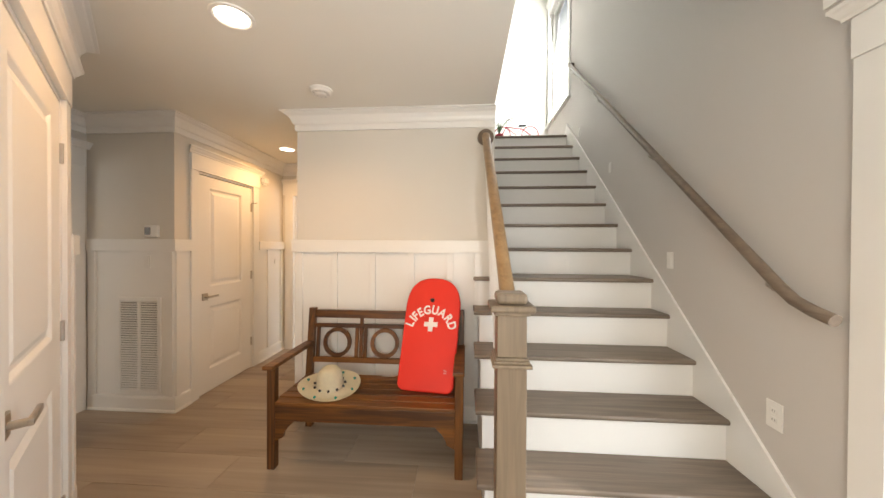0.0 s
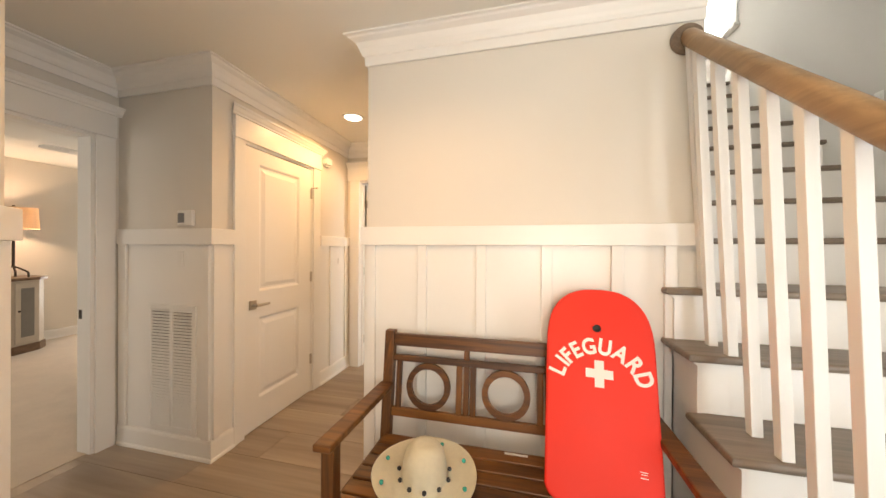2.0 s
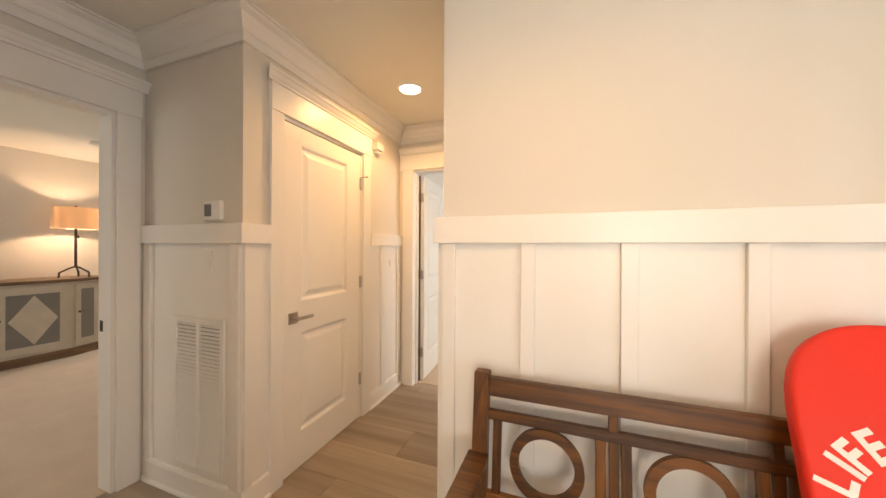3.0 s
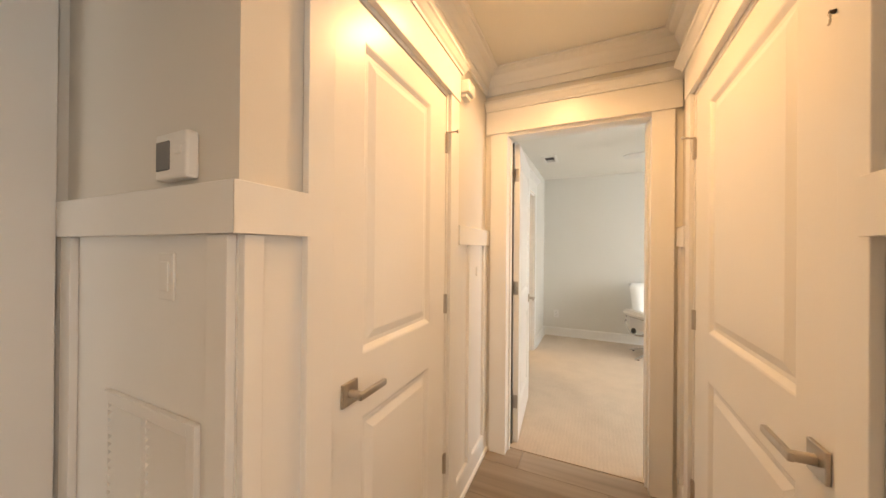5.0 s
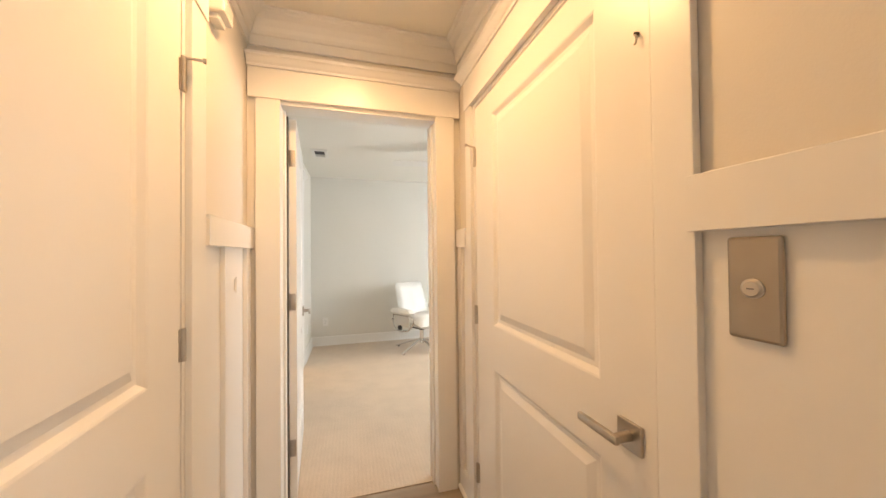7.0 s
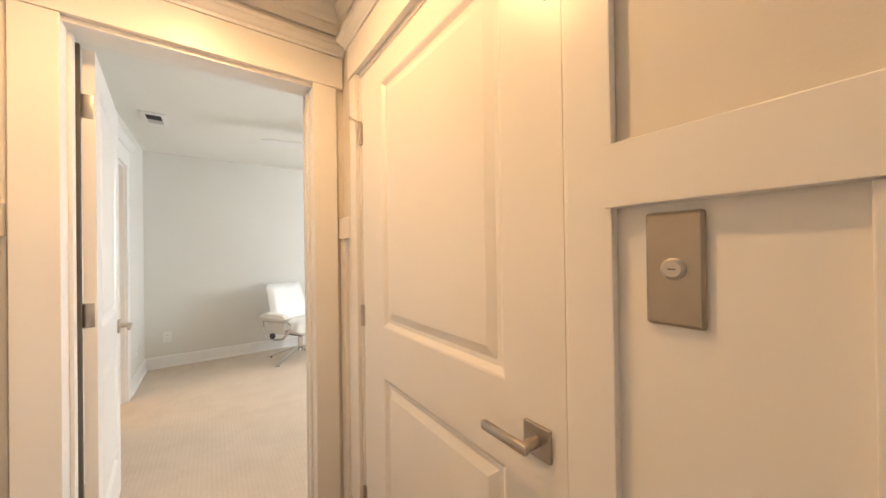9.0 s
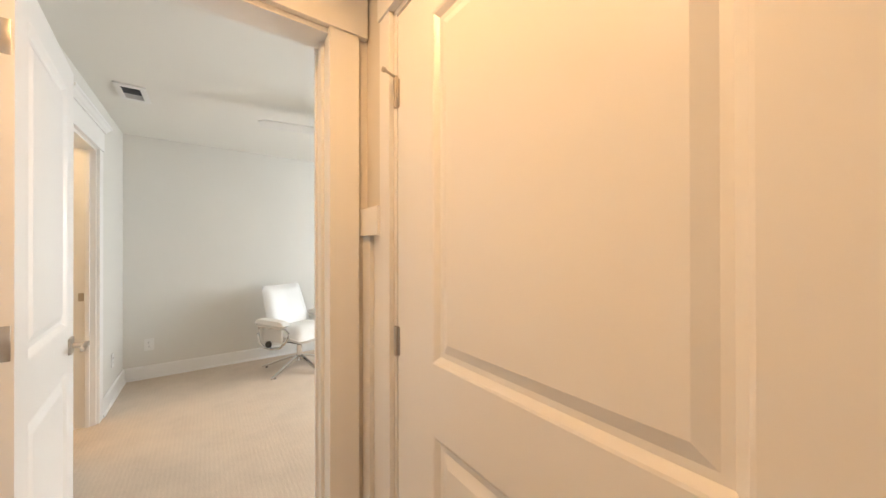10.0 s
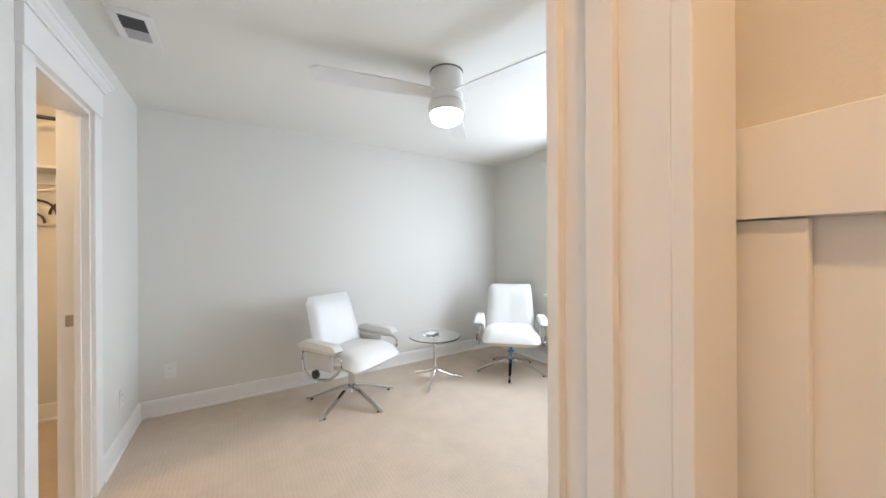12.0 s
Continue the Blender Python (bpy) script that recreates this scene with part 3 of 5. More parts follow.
def jamb(parent, x0, x1, head, y0, y1, stop=None):
    box_part("jamb", WHITE, parent, x0 - 0.0005, x0 + 0.018, y0, y1, 0, head - 0.018, 0.001)
    box_part("jamb", WHITE, parent, x1 - 0.018, x1 + 0.0005, y0, y1, 0, head - 0.018, 0.001)
    box_part("jamb", WHITE, parent, x0, x1, y0, y1, head - 0.018, head + 0.0005, 0.001)
    if stop:
        box_part("door_stop", WHITE, parent, x0 + 0.018, x0 + 0.030, stop, stop + 0.03, 0, head - 0.03, 0.001)
        box_part("door_stop", WHITE, parent, x1 - 0.030, x1 - 0.018, stop, stop + 0.03, 0, head - 0.03, 0.001)
        box_part("door_stop", WHITE, parent, x0 + 0.018, x1 - 0.018, stop, stop + 0.03, head - 0.03, head - 0.018, 0.001)


def closed_door(name, m, w, label, handle_side, right=CASE, left=CASE, thick=0.12, top_pin=True, lever_z=0.915, stile=(0.115, 0.115), low=0.815, up=0.985, head=2.078, hinges=(0.25, 1.02, 1.80)):
    """A closed door in its casing. m maps local x across, y into the wall, z up. w: the opening's width."""
    d = thing(name, m, label, "door", kind="structure")
    casing(d, 0, w, head, 0.0, left=left, right=right)
    jamb(d, 0, w, head, 0.0, thick, stop=0.045)
    lw = w - 0.042
    leaf = part("leaf", door_leaf_mesh(lw, head - 0.033, s=stile, low=low, up=up), DOOR, d, "white two-panel door leaf", at=(0.021, 0.003, 0.008))
    hx = lw + 0.003 if handle_side < 0 else -0.003
    for k, z in enumerate(hinges):
        hinge(leaf, hx, z - 0.008, 0.0, pin=(k == 2 and top_pin))
    lx = 0.065 if handle_side < 0 else lw - 0.065
    lever(leaf, lx, lever_z, 0.0, 1 if handle_side < 0 else -1, -1)
    return d


# corridor west door: front faces +x, so local x runs along +y there
closed_door("door_1", WEST @ pose(-2.117, 2.755, 0, 0, 0, 90), 0.797, "closed white two-panel closet door with nickel lever", -1, left=0.087, right=0.105, thick=0.08,
            stile=(0.128, 0.162), low=0.815, up=1.004, head=2.085, hinges=(0.308, 1.072, 1.840), lever_z=0.912)
# corridor east door: front faces -x, local x runs along -y
closed_door("door_2", pose(-1.078, 3.995, 0, 0, 0, -90), 1.038, "closed white two-panel corridor door with nickel lever", 1, left=0.072, right=0.08, lever_z=0.898,
            stile=(0.195, 0.158), low=0.797, up=0.990, hinges=(0.228, 1.016, 1.806))
# slanting wall's door: front faces the hall; local x runs back along the wall
closed_door("door_3", SLANT @ pose(1.265, 0.0, 0, 0, 0, 180), 0.970, "closed white two-panel door in a slanting wall", -1, left=0.10, right=0.10, top_pin=False,
            stile=(0.13, 0.185), low=0.80, up=1.004, hinges=(0.20, 1.012, 1.825))

# open door at the corridor's end
d = thing("door_4", pose(-2.018, 4.22, 0), "open white two-panel door to the sitting room", "door", kind="structure")
casing(d, 0, 0.796, 2.094, 0.0, left=0.11, right=0.108, head_ends=(-0.142, 0.936), mitre=0.0)
jamb(d, -0.018, 0.814, 2.094, 0.0, 0.12)
for s, a in ((1, -0.017), (-1, 0.813)):
    box_part("door_stop", WHITE, d, min(a + s * 0.017, a + s * 0.029), max(a + s * 0.017, a + s * 0.029), 0.05, 0.082, 0, 2.07, 0.001)
for x0, x1 in ((-0.10, 0.0), (0.784, 0.896)):
    box_part("casing", WHITE, d, x0, x1, 0.1195, 0.138, 0.004, 2.094, 0.002)
box_part("header", WHITE, d, -0.10, 0.90, 0.1195, 0.144, 2.0945, 2.24, 0.002)
leaf = part("leaf", door_leaf_mesh(0.745, 2.05), DOOR, d, "white two-panel door leaf swung open", at=pose(0.050, 0.142, 0.012, 0, 0, 95))
lever(leaf, 0.67, 0.903, 0.0, -1, -1)
lever(leaf, 0.67, 0.903, 0.035, -1, 1)
for z in (0.288, 1.070, 1.848):
    bm = bmesh.new()
    bx(bm, -0.0005, 0.0025, 0.088, 0.119, z - 0.045, z + 0.045, 0.001)
    cyl(bm, (0.013, 0.146, z - 0.046), (0.013, 0.146, z + 0.046), 0.0075, n=12)
    bx(bm, 0.013, 0.045, 0.138, 0.1415, z - 0.045, z + 0.045, 0.0015)
    part("hinge", bm, NICKEL, d, "brushed nickel hinge", smooth=True)
box_part("strike_plate", NICKEL, d, 0.7945, 0.7965, 0.09, 0.118, 0.88, 0.94, 0.001)

# dark strip standing in for the shade in the open hinge-side gap
GAP_SHADE = mat("hinge_gap_shade", (0.10, 0.09, 0.075), 0.8, bump=0.1)
box_part("gap_shade_strip", GAP_SHADE, d, 0.0008, 0.0135, 0.121, 0.1365, 0.004, 2.07, 0.003, "dark strip painted as the shade in the hinge-side gap")

# cased opening to the lamp-lit room (front faces +x)
d = thing("door_5", pose(-2.92, 1.58, 0, 0, 0, 90), "white cased opening to the lamp-lit room", "doorway", kind="structure")
casing(d, 0, 0.805, 2.07, 0.0, left=0.1, right=0.105)
jamb(d, 0, 0.805, 2.07, 0.0, 0.12)
box_part("strike_plate", DARK, d, 0.7855, 0.7875, 0.075, 0.105, 0.87, 0.93, 0.001)

# closet doorway in the sitting room (front faces +x)
d = thing("door_6", pose(-2.24, 5.95, 0.004, 0, 0, 90), "open white cased closet doorway", "doorway", kind="structure")
casing(d, 0, 0.60, 2.066, 0.0, left=0.092, right=0.1)
jamb(d, 0, 0.60, 2.066, 0.0, 0.12)
box_part("strike_plate", NICKEL, d, 0.5805, 0.5825, 0.06, 0.09, 0.93, 0.99, 0.001)
box_part("latch_edge", WHITE, d, 0.568, 0.5805, 0.03, 0.055, 0, 2.03, 0.001)

# entry door with a tall pane beside the stairs (front faces -x)
d = thing("door_7", pose(1.75, 1.135, 0, 0, 0, -90), "white glazed entry door full of daylight", "door", kind="structure")
casing(d, 0, 0.955, 2.10, 0.0, left=0.105, right=0.105)
jamb(d, 0, 0.955, 2.10, 0.0, 0.15)
bm = bmesh.new()
for a in ((0.02, 0.12, 0.01, 2.08), (0.835, 0.935, 0.01, 2.08), (0.12, 0.835, 0.01, 0.24), (0.12, 0.835, 1.95, 2.08)):
    bx(bm, a[0], a[1], 0.05, 0.09, a[2], a[3], 0.003)
part("leaf", bm, WHITE, d, "white glazed door leaf")
p = box_part("pane", PANE, d, 0.12, 0.835, 0.066, 0.074, 0.24, 1.95, 0)
p.visible_shadow = False
for z in (0.25, 1.02, 1.82):
    hinge(d, 0.022, z, 0.05)


# glazed outer door of the lamp-lit room (front faces +x)
d = thing("door_8", pose(-6.85, 4.74, 0, 0, 0, 90), "white glazed outer door of the lamp-lit room", "door", kind="structure")
casing(d, 0, 0.92, 2.08, 0.0, left=0.105, right=0.105)
jamb(d, 0, 0.92, 2.08, 0.0, 0.12)
bm = bmesh.new()
for a in ((0.02, 0.15, 0.01, 2.06), (0.77, 0.90, 0.01, 2.06), (0.15, 0.77, 0.01, 0.30), (0.15, 0.77, 1.93, 2.06)):
    bx(bm, a[0], a[1], 0.04, 0.085, a[2], a[3], 0.003)
leaf = part("leaf", bm, WHITE, d, "white glazed door leaf")
p = box_part("pane", PANE, d, 0.15, 0.77, 0.058, 0.066, 0.30, 1.93, 0)
p.visible_shadow = False
lever(leaf, 0.075, 0.965, 0.04, 1, -1)
bm = bmesh.new()
cyl(bm, (0.075, 0.04, 1.075), (0.075, 0.018, 1.075), 0.027, 0.025)
part("deadbolt", bm, NICKEL, leaf, "brushed nickel deadbolt", smooth=True)


def window(name, m, w, z0, z1, thick, label, bars=1):
    """A sash window: local x across, y out through the wall, z up."""
    d = thing(name, m, label, "window", kind="structure")
    casing(d, 0, w, z1, 0.0, z0=z0)
    box_part("window_sill", WHITE, d, -0.12, w + 0.12, -0.05, thick, z0 - 0.03, z0, 0.004)
    bm = bmesh.new()
    for a in ((0, 0.05, z0, z1), (w - 0.05, w, z0, z1), (0.05, w - 0.05, z0, z0 + 0.06), (0.05, w - 0.05, z1 - 0.05, z1), (0.05, w - 0.05, (z0 + z1) / 2 - 0.02, (z0 + z1) / 2 + 0.02)):
        bx(bm, a[0], a[1], 0.05, 0.09, a[2], a[3], 0.003)
    part("window_frame", bm, WHITE, d)
    for a, b in ((z0 + 0.06, (z0 + z1) / 2 - 0.02), ((z0 + z1) / 2 + 0.02, z1 - 0.05)):
        p = box_part("pane", PANE, d, 0.05, w - 0.05, 0.067, 0.073, a, b, 0)
        p.visible_shadow = False
    return d


window("window_1", pose(1.43, 6.5, 0, 0, 0, -90), 1.5, 0.8, 2.1, 0.12, "white sash window of the sitting room")
# never in view: added as the opening for the bedroom fill
window("added_window_2", pose(-3.8, -0.55, 0, 0, 0, 180), 1.6, 0.8, 2.1, 0.12, "unseen white sash window added to the lamp-lit room")
# made-up window out of view, there for the foyer fill
window("added_window_3", pose(0.95, -1.58, 0, 0, 0, 180), 1.3, 0.9, 2.1, 0.12, "unseen white sash window added to the foyer")
window("window_4", pose(1.75, 5.68, 0, 0, 0, -90), 1.02, 3.5, 5.4, 0.15, "tall bright window beside the landing")

# ---------------------------------------------------------------- stairs
RUN, RISE, Y1, Z1 = 0.2613, 0.2275, 1.509, 0.262
stairs = thing("staircase", (1.1, 1.5, 0), "straight staircase with grey-brown oak treads and white risers", "stairs", kind="structure")
O = Vector((1.1, 1.5, 0))
tread_mesh = {}
for i in range(13):
    y, z = Y1 + RUN * i, Z1 + RISE * i
    over = 0.06 if i == 4 else 0.0  # this tread returns in front of the wall end
    y -= over
    xl = 0.385 if i < 5 else 0.551
    zb = z - RISE if i else 0.0
    box_part("riser", WHITE, stairs, (0.44 if i < 5 else 0.551) - O.x, 1.735 - O.x, y + 0.03 - O.y, y + 0.05 - O.y, zb + (0.001 if i else 0), z - 0.0305, 0)
    if i == 12:
        break
    if (xl, over) not in tread_mesh:
        bm = bmesh.new()
        L, W2, T = 1.734 - xl, RUN + 0.028 + over, 0.03
        bx(bm, 0, L, 0, W2, -T, 0)
        es = [e for e in bm.edges if all(v.co.y < 0.001 for v in e.verts) and abs(e.verts[0].co.z - e.verts[1].co.z) < 1e-5]
        if xl < 0.5:
            es += [e for e in bm.edges if all(v.co.x < 0.001 for v in e.verts) and abs(e.verts[0].co.z - e.verts[1].co.z) < 1e-5]
        bmesh.ops.bevel(bm, geom=es, offset=0.013, segments=4, affect="EDGES", profile=0.5)
        me = bpy.data.meshes.new("tread")
        bmesh.ops.recalc_face_normals(bm, faces=bm.faces)
        bm.to_mesh(me)
        bm.free()
        me.materials.append(TREAD)
        for p in me.polygons:
            p.use_smooth = True
        me.set_sharp_from_angle(angle=radians(35))
        tread_mesh[xl, over] = me
    tr = new("tread", tread_mesh[xl, over])
    tr.parent = stairs
    tr.matrix_basis = Matrix.Translation(Vector((xl, y, z)) - O)
    if i < 5:
        # closed white string below the open end, with a cove under the tread
        y2 = 2.557
        box_part("stringer_panel", WHITE, stairs, 0.425 - O.x, 0.44 - O.x, y + 0.03 - O.y, min(y + 0.03 + RUN, y2) - O.y, 0, z - 0.0305, 0)
        bm = bmesh.new()
        sweep(bm, [(0, 0), (0.016, 0), (0.010, -0.010), (0, -0.018)], Vector((0.425, y + 0.03, z - 0.0305)) - O, Vector((0.425, min(y + RUN + 0.03, y2), z - 0.0305)) - O, (-1, 0, 0))
        part("cove_moulding", bm, WHITE, stairs)
# low starting step
box_part("riser", WHITE, stairs, 0.44 - O.x, 1.735 - O.x, 1.275 - O.y, 1.295 - O.y, 0, 0.0545, 0)
tr = new("tread", tread_mesh[0.385, 0.0])
tr.parent = stairs
tr.matrix_basis = Matrix.Translation(Vector((0.385, 1.248, 0.085)) - O)
box_part("stringer_panel", WHITE, stairs, 0.425 - O.x, 0.44 - O.x, 1.275 - O.y, Y1 + 0.03 - O.y, 0, 0.0545, 0)
# landing nosing
box_part("landing_nosing", TREAD, stairs, 0.551 - O.x, 1.734 - O.x, Y1 + 12 * RUN - O.y, 4.679 - O.y, Z1 + 12 * RISE - 0.03, Z1 + 12 * RISE, 0.01)
# sloping skirt board on the tall wall
slope = Vector((0, RUN, RISE)).normalized()
nrm = Vector((0, -RISE, RUN)).normalized()
bm = bmesh.new()
a, b = Vector((1.735, Y1 - 0.12, Z1 - 0.12 * RISE / RUN)), Vector((1.735, Y1 + 12 * RUN + 0.1, Z1 + 12 * RISE + 0.1 * RISE / RUN))
sweep(bm, [(0, -0.30), (0.0, 0.10), (0.015, 0.10), (0.015, -0.30)], a - O, b - O, (1, 0, 0), nrm)
part("skirt_board", bm, WHITE, stairs)
# newel post
NX, NY = 0.483, 1.092
newel = thing("newel_post", (NX, NY, 0), "square grey-brown oak newel post with moulded cap", "post")
bm = bmesh.new()
bx(bm, -0.05, 0.05, -0.05, 0.05, 0, 1.005, 0.004)
part("shaft", bm, NEWEL, newel)
for h, r0 in ((1.005, 0.066), (1.0172, 0.059), (1.0274, 0.055)):
    box_part("collar", NEWEL, newel, -r0, r0, -r0, r0, h, h + (0.012 if r0 > 0.06 else 0.010), 0.003)
bm = bmesh.new()
bx(bm, -0.049, 0.049, -0.049, 0.049, 1.0378, 1.178, 0.003)
part("block", bm, NEWEL, newel)
box_part("cap_moulding", NEWEL, newel, -0.060, 0.060, -0.060, 0.060, 1.1785, 1.192, 0.004)
box_part("cap", NEWEL, newel, -0.074, 0.074, -0.074, 0.074, 1.1925, 1.214, 0.006)
box_part("cap_top", NEWEL, newel, -0.052, 0.052, -0.052, 0.052, 1.2145, 1.252, 0.012)

# handrail from newel to wall
ban = thing("stair_handrail", (0.49, 1.30, 1.15), "natural oak stair handrail with a round wall rosette", "handrail")
R0, R1 = Vector((0.502, 1.143, 1.075)), Vector((0.478, 2.53, 2.275))
RO = Vector((0.49, 1.30, 1.15))
dr = (R1 - R0).normalized()
side = dr.cross(Vector((0, 0, 1))).normalized()
upv = side.cross(dr)
prof = []
for k in range(20):
    th = k * math.tau / 20
    c, s = math.cos(th), math.sin(th)
    prof.append((0.031 * math.copysign(abs(c) ** 0.75, c), 0.034 * math.copysign(abs(s) ** 0.8, s)))
bm = bmesh.new()
sweep(bm, prof, R0 - RO, R1 - RO, side, upv)
part("rail", bm, RAIL, ban, smooth=True)
bm = bmesh.new()
cyl(bm, Vector((0.478, 2.532, 2.275)) - RO, Vector((0.478, 2.556, 2.275)) - RO, 0.062, 0.066, 32)
part("rosette", bm, RAIL_GREY, ban, "round grey-brown oak rosette")
# balusters, two to a tread, slim square
BX = 0.535
for i in range(-1, 5):
    for k in range(2):
        y = Y1 + 0.035 + RUN * i + RUN * 0.5 * k
        if i == 4 and k == 0:
            y = 2.517  # the last one stands against the wall end
        if y > 2.52:
            continue
        z = Z1 + RISE * i if i >= 0 else 0.085
        f = (y - R0.y) / (R1.y - R0.y)
        xr, zr = R0.x + f * (R1.x - R0.x), R0.z + f * (R1.z - R0.z)
        b = thing("baluster", (BX, y, z), "square white painted baluster standing on a tread", "baluster", "stair balusters")
        bm = bmesh.new()
        x2 = xr - BX
        vs = bx(bm, -0.0165, 0.0165, -0.0165, 0.0165, 0, zr - z - 0.028, 0.002)
        for v in bm.verts:
            v.co.x += x2 * v.co.z / (zr - z)
        part("spindle", bm, WHITE, b)

# wall handrail
wr = thing("wall_handrail", (1.75, 2.8, 2.38), "grey-brown oak wall handrail on metal brackets", "handrail")
WO = Vector((1.75, 2.8, 2.4))
pts = [(1.67, 1.225, 1.165), (1.67, 1.30, 1.185), (1.67, 1.375, 1.215), (1.67, 1.44, 1.265), (1.67, 4.36, 3.83), (1.69, 4.41, 3.86), (1.742, 4.42, 3.865)]
bm = bmesh.new()
tube(bm, [Vector(p) - WO for p in pts], 0.024, 16)
part("rail", bm, RAIL_GREY, wr, smooth=True)
for y in (1.50, 2.45, 3.4, 4.2):
    z = 1.265 + (y - 1.44) / 2.92 * 2.565
    bm = bmesh.new()
    tube(bm, [Vector(p) - WO for p in ((1.67, y, z - 0.025), (1.67, y, z - 0.055), (1.70, y, z - 0.075), (1.749, y, z - 0.075))], 0.006, 10)
    cyl(bm, Vector((1.742, y, z - 0.075)) - WO, Vector((1.7495, y, z - 0.075)) - WO, 0.028)
    part("bracket", bm, NICKEL, wr, smooth=True)
# ---------------------------------------------------------------- bench
bench = thing("garden_bench", (-0.30, 2.19, 0), "brown acacia bench with ringed backrest on the tile floor", "bench")
BO = Vector((-0.30, 2.19, 0))


def bench_box(name, x0, x1, y0, y1, z0, z1, m, b=0.004):
    return box_part(name, m, bench, x0 - BO.x, x1 - BO.x, y0 - BO.y, y1 - BO.y, z0, z1, b)


def leaning(name, x0, x1, y, t, z0, z1, m):
    """A board of the back, which leans with the back posts."""
    bm = bmesh.new()
    bx(bm, x0 - BO.x, x1 - BO.x, y - BO.y, y - BO.y + t, z0, z1, 0.003)
    for v in bm.verts:
        v.co.y += 0.12 * max(0, v.co.z - 0.40)
    return part(name, bm, m, bench)


BL, BR = -0.915, 0.315
for x in (BL, BR - 0.05):
    bench_box("front_leg", x, x + 0.05, 1.895, 1.945, 0, 0.635, BENCH_V)
    bm = bmesh.new()
    bx(bm, x - BO.x, x + 0.05 - BO.x, 2.385 - BO.y, 2.43 - BO.y, 0, 0.915, 0.004)
    bmesh.ops.bisect_plane(bm, geom=bm.verts[:] + bm.edges[:] + bm.faces[:], plane_co=(0, 0, 0.40), plane_no=(0, 0, 1))
    for v in bm.verts:
        v.co.y += 0.12 * max(0, v.co.z - 0.40)
    part("back_leg", bm, BENCH_V, bench)
    bm = bmesh.new()
    bx(bm, x - 0.012 - BO.x, x + 0.058 - BO.x, 1.862 - BO.y, 2.425 - BO.y, 0.635, 0.662, 0.006)
    part("armrest", bm, BENCH, bench)
    bench_box("side_rail", x + 0.008, x + 0.042, 1.945, 2.385, 0.345, 0.40, BENCH)
# seat slats and rails
bench_box("front_rail", BL + 0.05, BR - 0.05, 1.90, 1.925, 0.308, 0.405, BENCH)
bench_box("back_rail", BL + 0.05, BR - 0.05, 2.39, 2.415, 0.335, 0.405, BENCH)
for k in range(6):
    bench_box("seat_slat", BL + 0.03, BR - 0.03, 1.90 + 0.0815 * k, 1.90 + 0.0815 * k + 0.071, 0.4055, 0.425, BENCH, 0.004)
for s, x in ((1, BL + 0.05), (-1, BR - 0.05)):
    bm = bmesh.new()
    pts = [(0, 0), (s * 0.12, 0), (s * 0.115, -0.02), (s * 0.08, -0.05), (s * 0.055, -0.09), (s * 0.05, -0.115), (s * 0.02, -0.13), (0, -0.14)]
    outline(bm, pts, 0.022)
    part("corner_brace", bm, BENCH, bench, at=Vector((x, 1.905, 0.318)) - BO)
# back
A, B = BL + 0.05, BR - 0.05
leaning("top_rail", A, B, 2.393, 0.026, 0.84, 0.90, BENCH)
leaning("upper_rail", A, B, 2.395, 0.022, 0.765, 0.795, BENCH)
leaning("lower_rail", A, B, 2.395, 0.022, 0.50, 0.54, BENCH)
CX = [A + (B - A) * f for f in (0.165, 0.5, 0.835)]
for c in CX:
    for dx in (-0.155, 0.155):
        leaning("back_slat", c + dx - 0.014, c + dx + 0.014, 2.398, 0.016, 0.54, 0.84 if abs(dx) > 1 else 0.765, BENCH_V)
    bm = bmesh.new()
    n = 40
    rings = []
    for k in range(n):
        th = k * math.tau / n
        rings.append([bm.verts.new((c - BO.x + r * math.cos(th), 2.396 - BO.y + dy, 0.652 + r * math.sin(th))) for r, dy in ((0.112, 0), (0.084, 0), (0.084, 0.018), (0.112, 0.018))])
    for k in range(n):
        for j in range(4):
            bm.faces.new((rings[k][j], rings[k][(j + 1) % 4], rings[(k + 1) % n][(j + 1) % 4], rings[(k + 1) % n][j]))
    for v in bm.verts:
        v.co.y += 0.12 * max(0, v.co.z - 0.40)
    part("ring", bm, BENCH, bench)
for x in (A + (B - A) / 3, A + (B - A) * 2 / 3):
    leaning("back_slat", x - 0.013, x + 0.013, 2.399, 0.016, 0.54, 0.84, BENCH_V)

# ---------------------------------------------------------------- red board on the bench
# the board's own axes: x across, z up its length, front faces -y
BW, BH, BT = 0.41, 0.81, 0.055
foot = Vector((0.047, 2.105, 0.430))
top = Vector((0.095, 2.445, 1.165))
bz = (top - foot).normalized()
bxv = Vector((0.395, -0.045, 0.0)).normalized()
bxv = (bxv - bz * bxv.dot(bz)).normalized()
by = bz.cross(bxv)
BOARD = Matrix.Translation(foot) @ Matrix((bxv, by, bz)).transposed().to_4x4()
board = thing("bodyboard", BOARD, "red foam bodyboard lettered in white, leaning on the bench", "bodyboard")


def board_half(z):
    """Half the board's width at the height z."""
    if z > 0.56:
        f = (z - 0.56) / (BH - 0.56)
        return 0.204 * max(0.0, 1 - f ** 2.7) ** (1 / 2.5)
    f = 1 - z / 0.56
    w0 = 0.204 - 0.010 * f
    if z < 0.05:
        w0 -= 0.05 - math.sqrt(max(0, 0.05 ** 2 - (0.05 - z) ** 2))
    return w0


